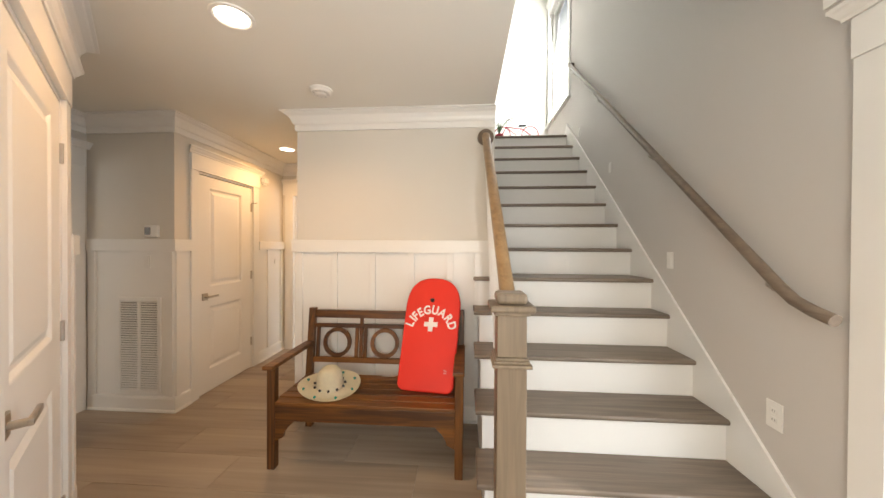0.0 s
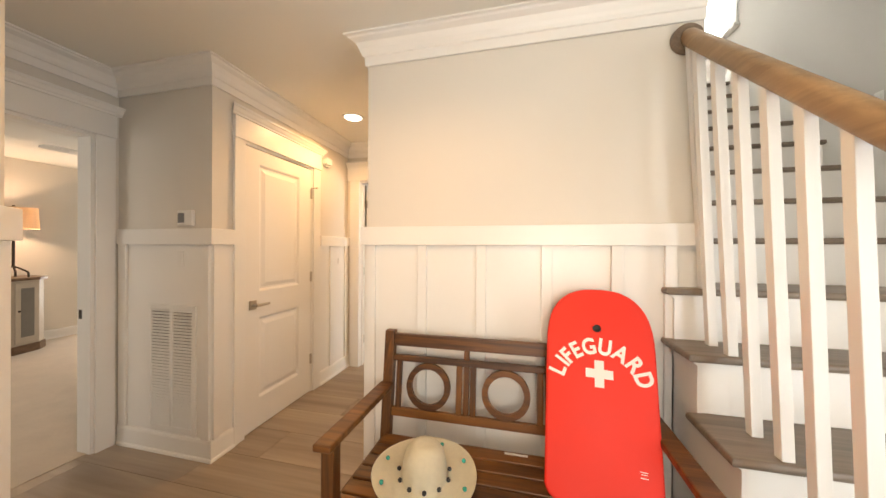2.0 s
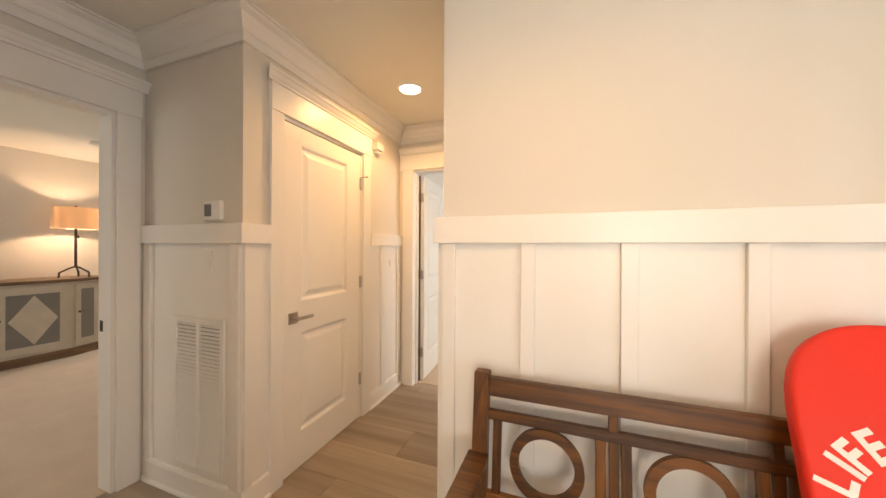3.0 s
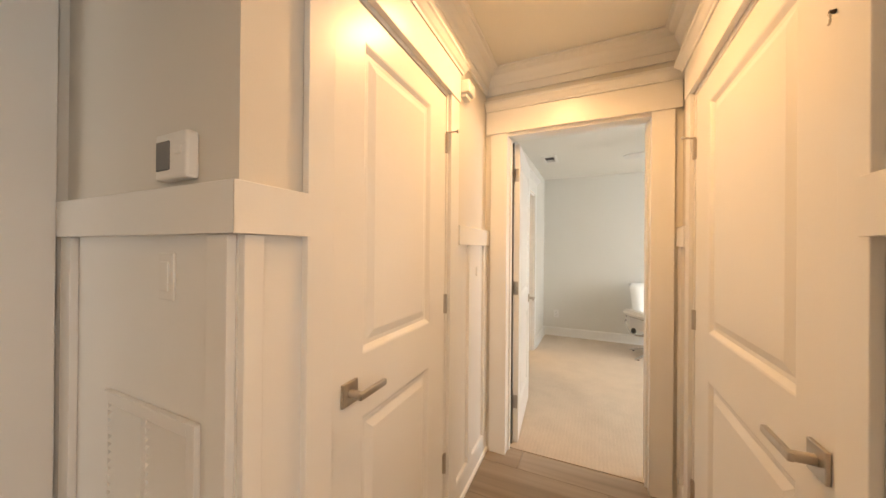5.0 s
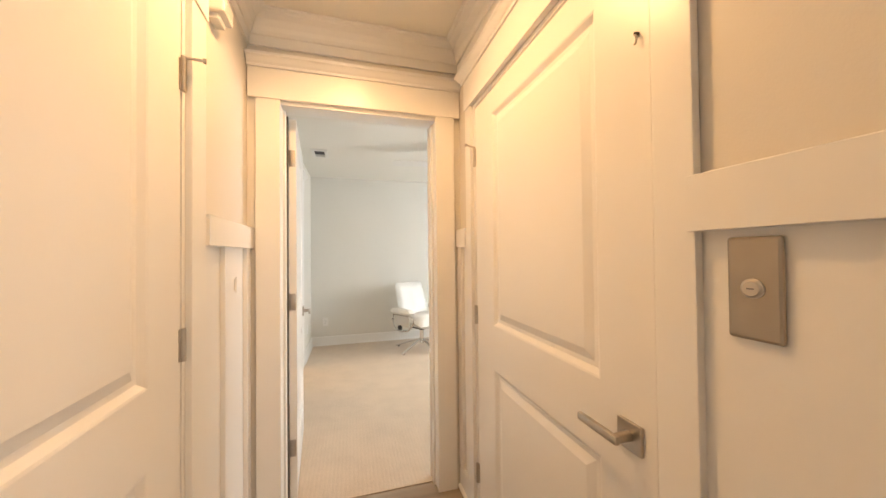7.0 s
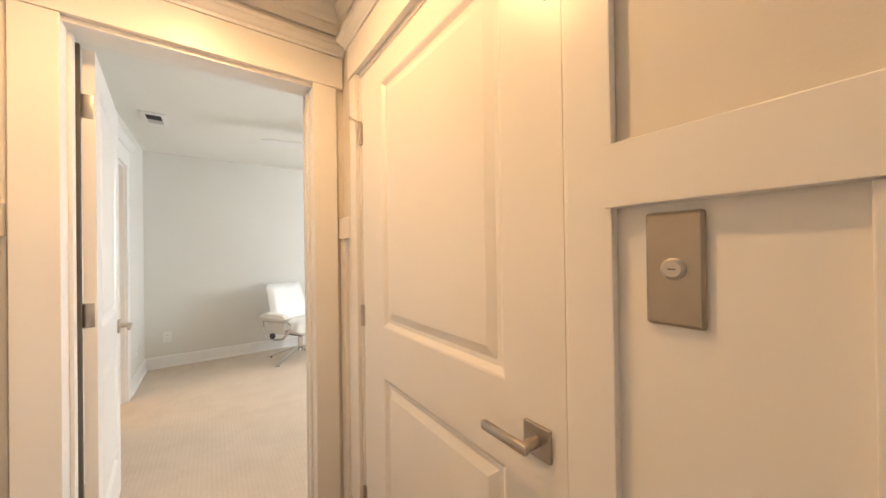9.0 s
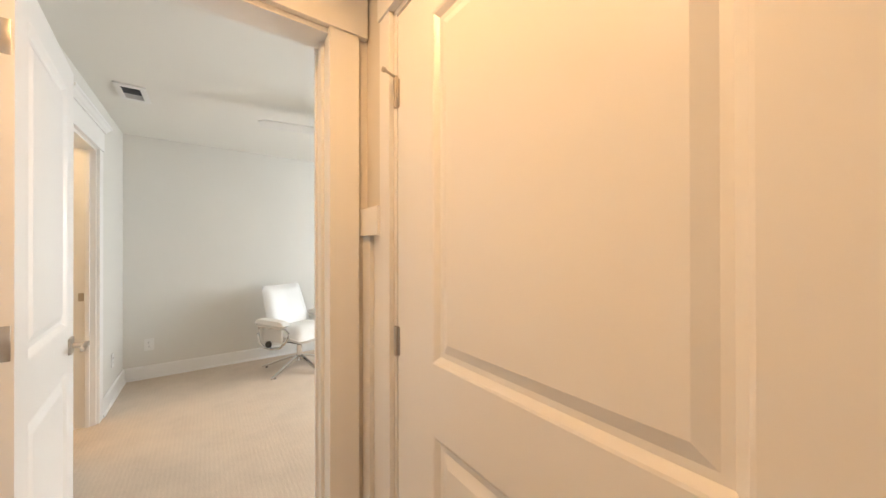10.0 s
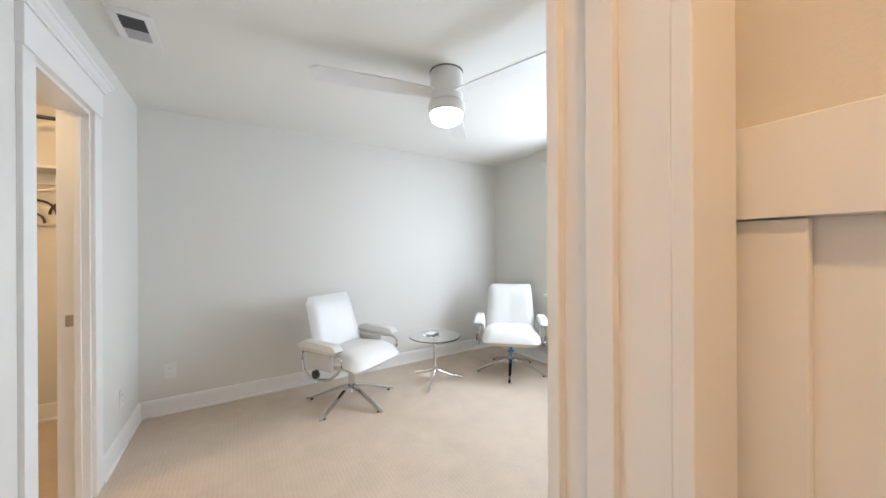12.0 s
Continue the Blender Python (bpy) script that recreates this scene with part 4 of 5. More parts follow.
prof = []
hs = [0.0, 0.002, 0.006, 0.012, 0.02, 0.03, 0.045, 0.1, 0.2, 0.3, 0.4, 0.5, 0.56, 0.60, 0.64, 0.68, 0.71, 0.74, 0.765, 0.785, 0.797, 0.804, 0.808, 0.8098]
prof = [(board_half(z), z) for z in hs] + [(-board_half(z), z) for z in reversed(hs)]
bm = bmesh.new()
outline(bm, prof, BT)
bmesh.ops.recalc_face_normals(bm, faces=bm.faces)
es = [e for e in bm.edges if abs(e.verts[0].co.y - e.verts[1].co.y) < 1e-5]
bmesh.ops.bevel(bm, geom=es, offset=0.012, segments=3, affect="EDGES", profile=0.5)
part("deck", bm, RED, board, "glossy red foam deck", smooth=True)


def text_mesh(s, size):
    cu = bpy.data.curves.new("letter", "FONT")
    cu.body, cu.size, cu.align_x, cu.extrude, cu.offset = s, size, "CENTER", 0.0006, 0.0028
    ob = bpy.data.objects.new("letter", cu)
    scene.collection.objects.link(ob)
    bpy.context.view_layer.update()
    me = bpy.data.meshes.new_from_object(ob.evaluated_get(bpy.context.evaluated_depsgraph_get()))
    bpy.data.objects.remove(ob)
    bpy.data.curves.remove(cu)
    return me


word = "LIFEGUARD"
RC, RAD = 0.402, 0.130
spread = [-72, -57, -47, -32, -13, 8, 29, 50, 71]
for ch, th in zip(word, spread):
    me = text_mesh(ch, 0.088)
    for v in me.vertices:
        v.co.x *= 0.84
    me.materials.append(PRINT)
    o = new("letter", me)
    o.parent = board
    th = radians(th)
    o.matrix_basis = Matrix.Translation((RAD * 1.04 * math.sin(th), -0.0012, RC + RAD * math.cos(th))) @ Matrix.Rotation(th, 4, "Y") @ Matrix.Rotation(radians(90), 4, "X")
    o["label"] = "white printed letter"
bm = bmesh.new()
bx(bm, -0.017, 0.017, -0.0015, 0.0002, 0.403, 0.505)
bx(bm, -0.050, -0.0171, -0.0015, 0.0002, 0.437, 0.471)
bx(bm, 0.0171, 0.050, -0.0015, 0.0002, 0.437, 0.471)
part("cross", bm, PRINT, board, "white printed cross")
for k, (w_, z_) in enumerate(((0.024, 0.146), (0.019, 0.139), (0.024, 0.128))):
    box_part("fine_line", PRINT, board, 0.135 - w_ / 2, 0.135 + w_ / 2, -0.0012, 0.0002, z_, z_ + 0.0025, 0, "faint white line")
bm = bmesh.new()
lathe(bm, [(0.016, 0), (0.015, 0.006), (0.008, 0.012)], n=16)
bx(bm, -0.017, 0.006, -0.008, 0.005, 0.006, 0.012, 0.002)
part("leash_plug", bm, MATBLACK, board, "black leash plug", at=pose(-0.005, 0.0, 0.635, 90, 0, 0))

# ---------------------------------------------------------------- hat
hat = thing("straw_hat", pose(-0.595, 2.10, 0.448, 7, 2, 15), "cream straw hat with pompoms lying on the bench", "hat")
bm = bmesh.new()
n = 48
prof = [(0.20, 0.022), (0.198, 0.018), (0.16, 0.006), (0.11, 0.004), (0.098, 0.012), (0.094, 0.03), (0.090, 0.072), (0.082, 0.102), (0.064, 0.126), (0.040, 0.139), (0.02, 0.143), (0.004, 0.144)]
rings = []
for r, z in prof:
    row = []
    for k in range(n):
        th = k * math.tau / n
        wob = 0.008 * math.sin(2 * th + 0.6) * (r / 0.2) ** 2 if r > 0.1 else 0
        rx = r * (1.02 if r > 0.1 else 0.92)
        dz = -0.006 * max(0, 1 - (r * math.sin(th) / 0.03) ** 2) * max(0, 1 - (r / 0.075) ** 2) if r < 0.08 else 0
        row.append(bm.verts.new((rx * math.cos(th), r * math.sin(th), z + wob + dz)))
    rings.append(row)
for a, b in zip(rings, rings[1:]):
    for k in range(n):
        bm.faces.new((a[k], a[(k + 1) % n], b[(k + 1) % n], b[k]))
bm.faces.new(rings[-1])
r = bmesh.ops.solidify(bm, geom=bm.faces[:], thickness=0.003)
part("body", bm, STRAW, hat, "woven cream straw", smooth=True)


def pompom(r, th, z, m, lab):
    bm = bmesh.new()
    bmesh.ops.create_icosphere(bm, subdivisions=2, radius=0.0085)
    for v in bm.verts:
        v.co *= 1 + 0.15 * noise.noise(v.co * 300 + Vector((th, r, 0)))
    th = radians(th)
    part("pompom", bm, m, hat, lab, smooth=True, at=(r * math.cos(th), r * math.sin(th), z))


for th in range(0, 360, 33):
    pompom(0.100, th + 8, 0.022, BLACKBEAD, "black pompom")
for k, th in enumerate(range(0, 360, 45)):
    pompom(0.168, th + 20, 0.018 + 0.006 * math.sin(radians(2 * th + 75)), TEALBEAD, "teal green pompom")
bm = bmesh.new()
bx(bm, -0.05, 0.05, -0.006, 0.006, 0, 0.002)
tag_label = tagged(part("care_label", bm, PLASTIC, at=(-0.25, 2.36, 0.426)), "small white label stuck on the bench seat", "label")
# ---------------------------------------------------------------- fixtures of the hall


def downlight(at):
    d = thing("recessed_light", at, "round recessed ceiling light, lit warm white", "ceiling light", "hall downlights")
    bm = bmesh.new()
    n = 36
    prof = [(0.098, -0.0005), (0.096, -0.007), (0.082, -0.009), (0.076, -0.004), (0.072, -0.0015)]
    rings = [[bm.verts.new((r * math.cos(k * math.tau / n), r * math.sin(k * math.tau / n), z)) for k in range(n)] for r, z in prof]
    for a, b in zip(rings, rings[1:]):
        for k in range(n):
            bm.faces.new((a[k], a[(k + 1) % n], b[(k + 1) % n], b[k]))
    part("trim_ring", bm, PLASTIC, d, "white trim ring", smooth=True)
    bm = bmesh.new()
    lathe(bm, [(0.0745, -0.0035), (0.0745, -0.0012)], n=36)
    part("lens", bm, BULB, d, "glowing lens")


downlight((-0.79, 1.43, H))
downlight((-1.698, 3.50, H))

smoke = thing("smoke_detector", (-0.69, 2.16, H), "round white smoke detector on the ceiling", "smoke detector")
bm = bmesh.new()
lathe(bm, [(0.062, -0.030), (0.066, -0.026), (0.068, -0.012), (0.076, -0.010), (0.077, -0.001)], n=36)
part("housing", bm, PLASTIC, smoke, smooth=True)
bm = bmesh.new()
lathe(bm, [(0.028, -0.037), (0.032, -0.034), (0.034, -0.0305)], n=24)
part("sensor_cap", bm, PLASTIC, smoke, smooth=True)
for k in range(10):
    th = k * math.tau / 10
    bm = bmesh.new()
    bx(bm, -0.006, 0.006, -0.0015, 0.0015, -0.0318, -0.0302)
    part("slot", bm, GREY, smoke, at=pose(0.048 * math.cos(th), 0.048 * math.sin(th), 0, 0, 0, math.degrees(th)))

# return-air grille on the pier
gr = thing("return_air_grille", (-2.432, 2.514, 0.149), "tall white louvred return-air grille set in the wainscot", "vent")
GX0, GX1, GZ = -0.201, 0.201, 0.816
for n_, a in (("frame_side", (GX0, GX0 + 0.03, 0, GZ)), ("frame_side", (GX1 - 0.03, GX1, 0, GZ)), ("frame_rail", (GX0 + 0.03, GX1 - 0.03, 0, 0.03)), ("frame_rail", (GX0 + 0.03, GX1 - 0.03, GZ - 0.03, GZ)), ("mullion", (-0.011, 0.011, 0.03, GZ - 0.03))):
    box_part(n_, WHITE, gr, a[0], a[1], -0.014, -0.0005, a[2], a[3], 0.002)
# dark sheet that paints in the shade between the slats
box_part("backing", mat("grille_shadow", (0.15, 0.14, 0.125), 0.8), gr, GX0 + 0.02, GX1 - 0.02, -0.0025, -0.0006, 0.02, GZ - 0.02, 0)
slat_me = None
for s in (-1, 1):
    for k in range(38):
        z = 0.038 + k * (GZ - 0.076) / 37
        if slat_me is None:
            bm = bmesh.new()
            bx(bm, -0.08, 0.08, -0.0008, 0.0008, -0.0085, 0.0085)
            slat_me = bpy.data.meshes.new("slat")
            bm.to_mesh(slat_me)
            bm.free()
            slat_me.materials.append(WHITE)
        o = new("slat", slat_me)
        o.parent = gr
        o.matrix_basis = pose(s * 0.091, -0.0085, z, -48, 0, 0)

th = thing("thermostat", (-2.303, 2.517, 1.474), "white wall thermostat with a grey display", "thermostat")
box_part("housing", PLASTIC, th, -0.068, 0.052, -0.026, 0.0, 0, 0.10, 0.006)
box_part("display", GREY, th, -0.060, -0.008, -0.0285, -0.0255, 0.02, 0.082, 0.002, "grey display")
box_part("button", PLASTIC, th, 0.008, 0.036, -0.0285, -0.0255, 0.05, 0.07, 0.002)


def wall_plate(name, m, label, toggle=True, w=0.07, h=0.115):
    p = thing(name, m, label, "light switch" if toggle else "outlet")
    box_part("plate", PLASTIC, p, -w / 2, w / 2, -0.006, 0, -h / 2, h / 2, 0.002)
    if toggle:
        box_part("rocker", PLASTIC, p, -0.016, 0.016, -0.010, -0.0055, -0.033, 0.033, 0.002)
    else:
        for dz in (-0.02, 0.02):
            s = box_part("socket", PLASTIC, p, -0.016, 0.016, -0.008, -0.0055, dz - 0.014, dz + 0.014, 0.003)
            for dx in (-0.006, 0.006):
                box_part("slot", DARK, s, dx - 0.0012, dx + 0.0012, -0.0016, -0.0012, -0.004, 0.005, 0)
    return p


wall_plate("switch_plate", pose(-2.361, 2.514, 1.265), "white rocker switch on the pier wainscot", True, 0.06, 0.105)
wall_plate("switch_plate", pose(1.75, 2.32, 1.32, 0, 0, -90), "white rocker switch on the stair wall", True)
wall_plate("wall_outlet", pose(1.75, 1.54, 0.64, 0, 0, -90), "white wall outlet beside the stairs", False, 0.08, 0.125)
wall_plate("switch_plate", pose(1.75, 4.19, 2.865, 0, 0, -90), "white switch high on the stair wall", True, 0.05, 0.1)
wall_plate("switch_plate", pose(1.75, 3.29, 2.20, 0, 0, -90), "white plate on the stair wall", True, 0.05, 0.1)
wall_plate("wall_outlet", pose(-2.046, 7.5, 0.345), "white outlet above the sitting room baseboard", False, 0.075, 0.12)
wall_plate("wall_outlet", pose(-2.24, 7.05, 0.345, 0, 0, 90), "white outlet on the closet wall", False, 0.07, 0.115)

wall_plate("switch_plate", pose(-6.85, 4.49, 1.27, 0, 0, 90), "white double rocker switch beside the glazed door", True, 0.12, 0.115)
wall_plate("switch_plate", WEST @ pose(-2.117, 4.02, 1.20, 0, 0, 90), "white blank plate on the corridor wainscot", True, 0.035, 0.05)

# steel box with a push knob beside the corridor door (front faces -x)
bp = thing("steel_control_plate", pose(-1.078, 2.7965, 1.263, 0, 0, -90), "brushed steel control box with a pale round knob", "control panel")
box_part("box", STEEL, bp, -0.0365, 0.0365, -0.010, 0.0, -0.081, 0.081, 0.005, "brushed stainless steel box")
bm = bmesh.new()
lathe(bm, [(0.0155, 0), (0.0155, 0.003), (0.0125, 0.0045), (0.012, 0.006), (0.011, 0.007)], n=28)
kn = part("knob", bm, mat("satin_knob", (0.52, 0.49, 0.45), 0.3, 0.6), bp, "pale round push knob", smooth=True, at=pose(0.0, -0.010, 0.0, 90, 0, 0))
box_part("mark", GREY, kn, -0.005, 0.005, -0.001, 0.001, 0.0068, 0.0073, 0)

# chime box over the closet door
cb = thing("door_chime", WEST @ pose(-2.117, 3.75, 2.14), "small white chime box above the door casing", "chime")
bm = bmesh.new()
bx(bm, 0.0, 0.055, -0.05, 0.05, 0.02, 0.085, 0.006)
part("housing", bm, PLASTIC, cb)
bm = bmesh.new()
bx(bm, 0.0, 0.035, -0.035, 0.035, 0.0, 0.0195, 0.004)
part("foot", bm, PLASTIC, cb)
for k in range(4):
    box_part("rib", WHITE, cb, 0.055, 0.057, -0.04, 0.04, 0.03 + 0.013 * k, 0.036 + 0.013 * k, 0)

# small hook on the corridor door's casing edge
hk = thing("coat_hook", pose(-1.0755, 3.005, 1.785, 0, 0, -90), "small dark hook screwed to the door", "hook")
bm = bmesh.new()
cyl(bm, (0, -0.0005, 0.014), (0, -0.010, 0.014), 0.0045, 0.0035, 12)
part("screw", bm, BRONZE, hk, smooth=True)
bm = bmesh.new()
tube(bm, [(0.004 * math.sin(a), -0.010, 0.000 + 0.010 * math.cos(a)) for a in [radians(x) for x in range(-20, 220, 20)]], 0.0022, 8)
part("curl", bm, NICKEL, hk, smooth=True)

# ---------------------------------------------------------------- sitting room
v = thing("ceiling_vent", (-2.008, 6.30, HR), "white ceiling register with dark slots", "vent")
for a in ((-0.085, 0.085, -0.15, -0.105), (-0.085, 0.085, 0.105, 0.15), (-0.085, -0.05, -0.105, 0.105), (0.05, 0.085, -0.105, 0.105)):
    box_part("frame", PLASTIC, v, a[0], a[1], a[2], a[3], -0.012, -0.0005, 0.003)
box_part("backing", GREY, v, -0.05, 0.05, -0.105, 0.105, -0.003, -0.0006, 0)
for k in range(9):
    o = box_part("slat", PLASTIC if k > 4 else GREY, v, -0.05, 0.05, -0.1 + 0.0245 * k, -0.0985 + 0.0245 * k, -0.014, -0.003, 0)



def ceiling_fan(at, label, lens, turn, reach):
    """A flush-mount fan with three blades of the given reach, hanging from the ceiling at that point."""
    fan = thing("ceiling_fan", at, label, "ceiling fan")
    bm = bmesh.new()
    lathe(bm, [(0.100, -0.195), (0.104, -0.190), (0.104, -0.012), (0.100, -0.006)], n=40)
    part("housing", bm, PLASTIC, fan, smooth=True)
    bm = bmesh.new()
    lathe(bm, [(0.101, -0.006), (0.107, -0.0055), (0.107, -0.0005), (0.101, -0.0003)], n=40)
    part("canopy_ring", bm, GREY, fan, "dark trim ring at the ceiling", smooth=True)
    bm = bmesh.new()
    lathe(bm, [(0.112, -0.262), (0.116, -0.256), (0.116, -0.212), (0.106, -0.202), (0.096, -0.1955)], n=40)
    part("motor_ring", bm, PLASTIC, fan, smooth=True)
    bm = bmesh.new()
    lathe(bm, [(0.110, -0.2685), (0.114, -0.268), (0.114, -0.263), (0.110, -0.2625)], n=40)
    part("trim_band", bm, NICKEL, fan, "thin metal band above the lens", smooth=True)
    bm = bmesh.new()
    lathe(bm, [(0.02, -0.338), (0.065, -0.330), (0.096, -0.310), (0.109, -0.269)], n=40)
    part("lens", bm, lens, fan, "frosted lens", smooth=True)
    for k in range(3):
        bm = bmesh.new()
        pts = [(0.09, -0.045), (0.3, -0.062), (reach - 0.05, -0.068), (reach - 0.01, -0.05), (reach, 0.03), (reach - 0.05, 0.058), (0.3, 0.058), (0.09, 0.045)]
        f = bm.faces.new([bm.verts.new((x, y, 0)) for x, y in pts])
        r = bmesh.ops.extrude_face_region(bm, geom=[f])
        for q in r["geom"]:
            if isinstance(q, bmesh.types.BMVert):
                q.co.z += 0.008
        part("blade", bm, PLASTIC, fan, "white fan blade", at=pose(0, 0, -0.15, 0, 0, turn + 120 * k) @ pose(0, 0, 0, 10, 0, 0))
    return fan


ceiling_fan((-0.435, 5.83, HR), "white flush-mount ceiling fan with a lit round lens", FANGLASS, 169, 0.82)


def cushion(w, d, h, r=0.04, crown=0.02, nx=14, ny=14):
    """A soft pad, w by d, thickness h, edges rolled, with a middle seam; x across, y along, z up from 0."""
    bm = bmesh.new()
    top, bot = [], []
    for j in range(ny + 1):
        a, b = [], []
        for i in range(nx + 1):
            u, v_ = i / nx * 2 - 1, j / ny * 2 - 1
            ex, ey = 1 - abs(u) ** 6, 1 - abs(v_) ** 6
            f = max(0.0, ex * ey) ** 0.5
            x = u * w / 2 * (1 - 0.03 * abs(v_) ** 8)
            y = v_ * d / 2 * (1 - 0.03 * abs(u) ** 8)
            seam = 0.006 * math.exp(-(u / 0.05) ** 2)
            a.append(bm.verts.new((x, y, h / 2 + f * (h / 2 + crown * ex * ey) - seam * f)))
            b.append(bm.verts.new((x, y, h / 2 - f * h / 2)) if 0 < i < nx and 0 < j < ny else a[-1])
        top.append(a)
        bot.append(b)
    for j in range(ny):
        for i in range(nx):
            bm.faces.new((top[j][i], top[j][i + 1], top[j + 1][i + 1], top[j + 1][i]))
            q = (bot[j][i], bot[j + 1][i], bot[j + 1][i + 1], bot[j][i + 1])
            if len(set(q)) > 2:
                bm.faces.new(q)
    return bm


def lounge_chair(m, label, leg0, tape=False):
    """A low swivel recliner that faces local -y."""
    c = thing("lounge_chair", m, label, "armchair", "white swivel chairs")
    bm = bmesh.new()
    cyl(bm, (0, 0, 0.10), (0, 0, 0.30), 0.028, 0.028, 20)
    cyl(bm, (0, 0, 0.085), (0, 0, 0.12), 0.045, 0.036, 20)
    part("column", bm, CHROME, c, "chrome column", smooth=True)
    for k in range(5):
        th = radians(leg0 + 72 * k)
        bm = bmesh.new()
        dx, dy = math.cos(th), math.sin(th)
        pts = [(0.03, 0.125), (0.10, 0.112), (0.22, 0.072), (0.35, 0.024), (0.40, 0.012)]
        prev = None
        for rr, z in pts:
            hw, hh = 0.019 - 0.022 * rr, 0.011 - 0.006 * rr
            ring = [bm.verts.new((rr * dx - s * hw * dy, rr * dy + s * hw * dx, z + q * hh)) for s, q in ((-1, -1), (1, -1), (1, 1), (-1, 1))]
            if prev:
                for i in range(4):
                    bm.faces.new((prev[i], prev[(i + 1) % 4], ring[(i + 1) % 4], ring[i]))
            else:
                bm.faces.new(ring[::-1])
            prev = ring
        bm.faces.new(prev)
        lg = part("leg", bm, CHROME, c, "curved chrome leg")
        bm = bmesh.new()
        cyl(bm, (0.355 * dx, 0.355 * dy, 0.0), (0.355 * dx, 0.355 * dy, 0.012), 0.013, 0.011, 12)
        part("glide", bm, MATBLACK, lg)
    bm = bmesh.new()
    bx(bm, -0.13, 0.13, -0.16, 0.14, 0.295, 0.325, 0.01)
    part("mechanism", bm, MATBLACK, c, "black mechanism under the seat")
    bm = cushion(0.58, 0.58, 0.135, crown=0.030)
    for q in bm.verts:
        if q.co.y < -0.12:
            q.co.z -= 0.55 * (-0.12 - q.co.y) ** 1.4
    part("seat", bm, LEATHER, c, "white leather seat", smooth=True, at=pose(0, -0.05, 0.335, -5, 0, 0))
    bm = cushion(0.55, 0.60, 0.10, crown=0.022)
    for q in bm.verts:
        q.co.x *= 1 - 0.12 * (q.co.y + 0.30) / 0.60
        q.co.z += 0.14 * (q.co.x / 0.28) ** 2 * 0.3
    part("backrest", bm, LEATHER, c, "white leather backrest with a centre seam", smooth=True, at=pose(0, 0.285, 0.60, 72, 0, 0))
    for s in (-1, 1):
        bm = bmesh.new()
        x = s * 0.335
        tube(bm, [(x, 0.20, 0.50), (x, -0.06, 0.508), (x, -0.20, 0.505), (x, -0.245, 0.475), (x, -0.24, 0.43), (x, -0.19, 0.37), (x, -0.12, 0.315), (x, 0.0, 0.29), (x, 0.12, 0.29), (x, 0.19, 0.33), (x, 0.215, 0.42), (x, 0.20, 0.50)], 0.0115, 10)
        part("arm_frame", bm, CHROME, c, "bent chrome arm tube", smooth=True)
        bm = cushion(0.105, 0.44, 0.070, crown=0.010, nx=8, ny=12)
        part("arm_pad", bm, LEATHER, c, "white leather arm pad", smooth=True, at=pose(x, 0.0, 0.512, 0, 0, 0))
        bm = bmesh.new()
        bx(bm, x - s * 0.045 - 0.012, x - s * 0.045 + 0.012, -0.10, 0.20, 0.345, 0.515, 0.01)
        part("side_panel", bm, LEATHER, c, "white leather side panel")
        if s < 0:
            bm = bmesh.new()
            lathe(bm, [(0.034, 0), (0.034, 0.022), (0.028, 0.028)], n=20)
            part("recline_knob", bm, MATBLACK, c, "black recline knob", smooth=True, at=pose(x - 0.012, 0.02, 0.34, 0, -90, 0))
    if tape:
        bm = bmesh.new()
        lathe(bm, [(0.0305, 0.20), (0.0305, 0.225)], n=20)
        bx(bm, -0.012, 0.012, -0.036, -0.031, 0.16, 0.26)
        part("tape", bm, BLUE, c, "strip of blue tape")
    return c


lounge_chair(pose(-0.735, 6.93, 0.004, 0, 0, 28), "white leather swivel armchair on a chrome star base", 2 - 28)
lounge_chair(pose(0.93, 6.68, 0.004, 0, 0, -42), "white leather swivel armchair with blue tape on its column", 152 + 42, tape=True)

tb = thing("side_table", (0.085, 6.87, 0.004), "round glass side table on a chrome tripod", "table")
bm = bmesh.new()
lathe(bm, [(0.252, 0.450), (0.256, 0.453), (0.256, 0.457), (0.252, 0.460)], n=48)
top_ = part("tabletop", bm, GLASS, tb, "clear round glass top")
top_.visible_shadow = False
bm = bmesh.new()
lathe(bm, [(0.018, 0.09), (0.016, 0.14), (0.016, 0.435), (0.05, 0.440), (0.05, 0.4495)], n=24)
part("column", bm, CHROME, tb, "chrome column", smooth=True)
for k in range(3):
    th_ = radians(-135 + 120 * k)
    bm = bmesh.new()
    tube(bm, [(r * math.cos(th_), r * math.sin(th_), z) for r, z in ((0.01, 0.125), (0.05, 0.10), (0.15, 0.055), (0.28, 0.012))], 0.0105, 10)
    part("leg", bm, CHROME, tb, "chrome leg", smooth=True)
bk = thing("glass_coaster_holder", pose(0.07, 6.92, 0.464, 0, 0, 20), "small clear glass tray on the side table", "tray")
box_part("tray", GLASS, bk, -0.07, 0.07, -0.05, 0.05, 0.0, 0.012, 0.002)
box_part("card", PLASTIC, bk, -0.05, 0.05, -0.035, 0.035, 0.0122, 0.016, 0.001, "pale printed card")

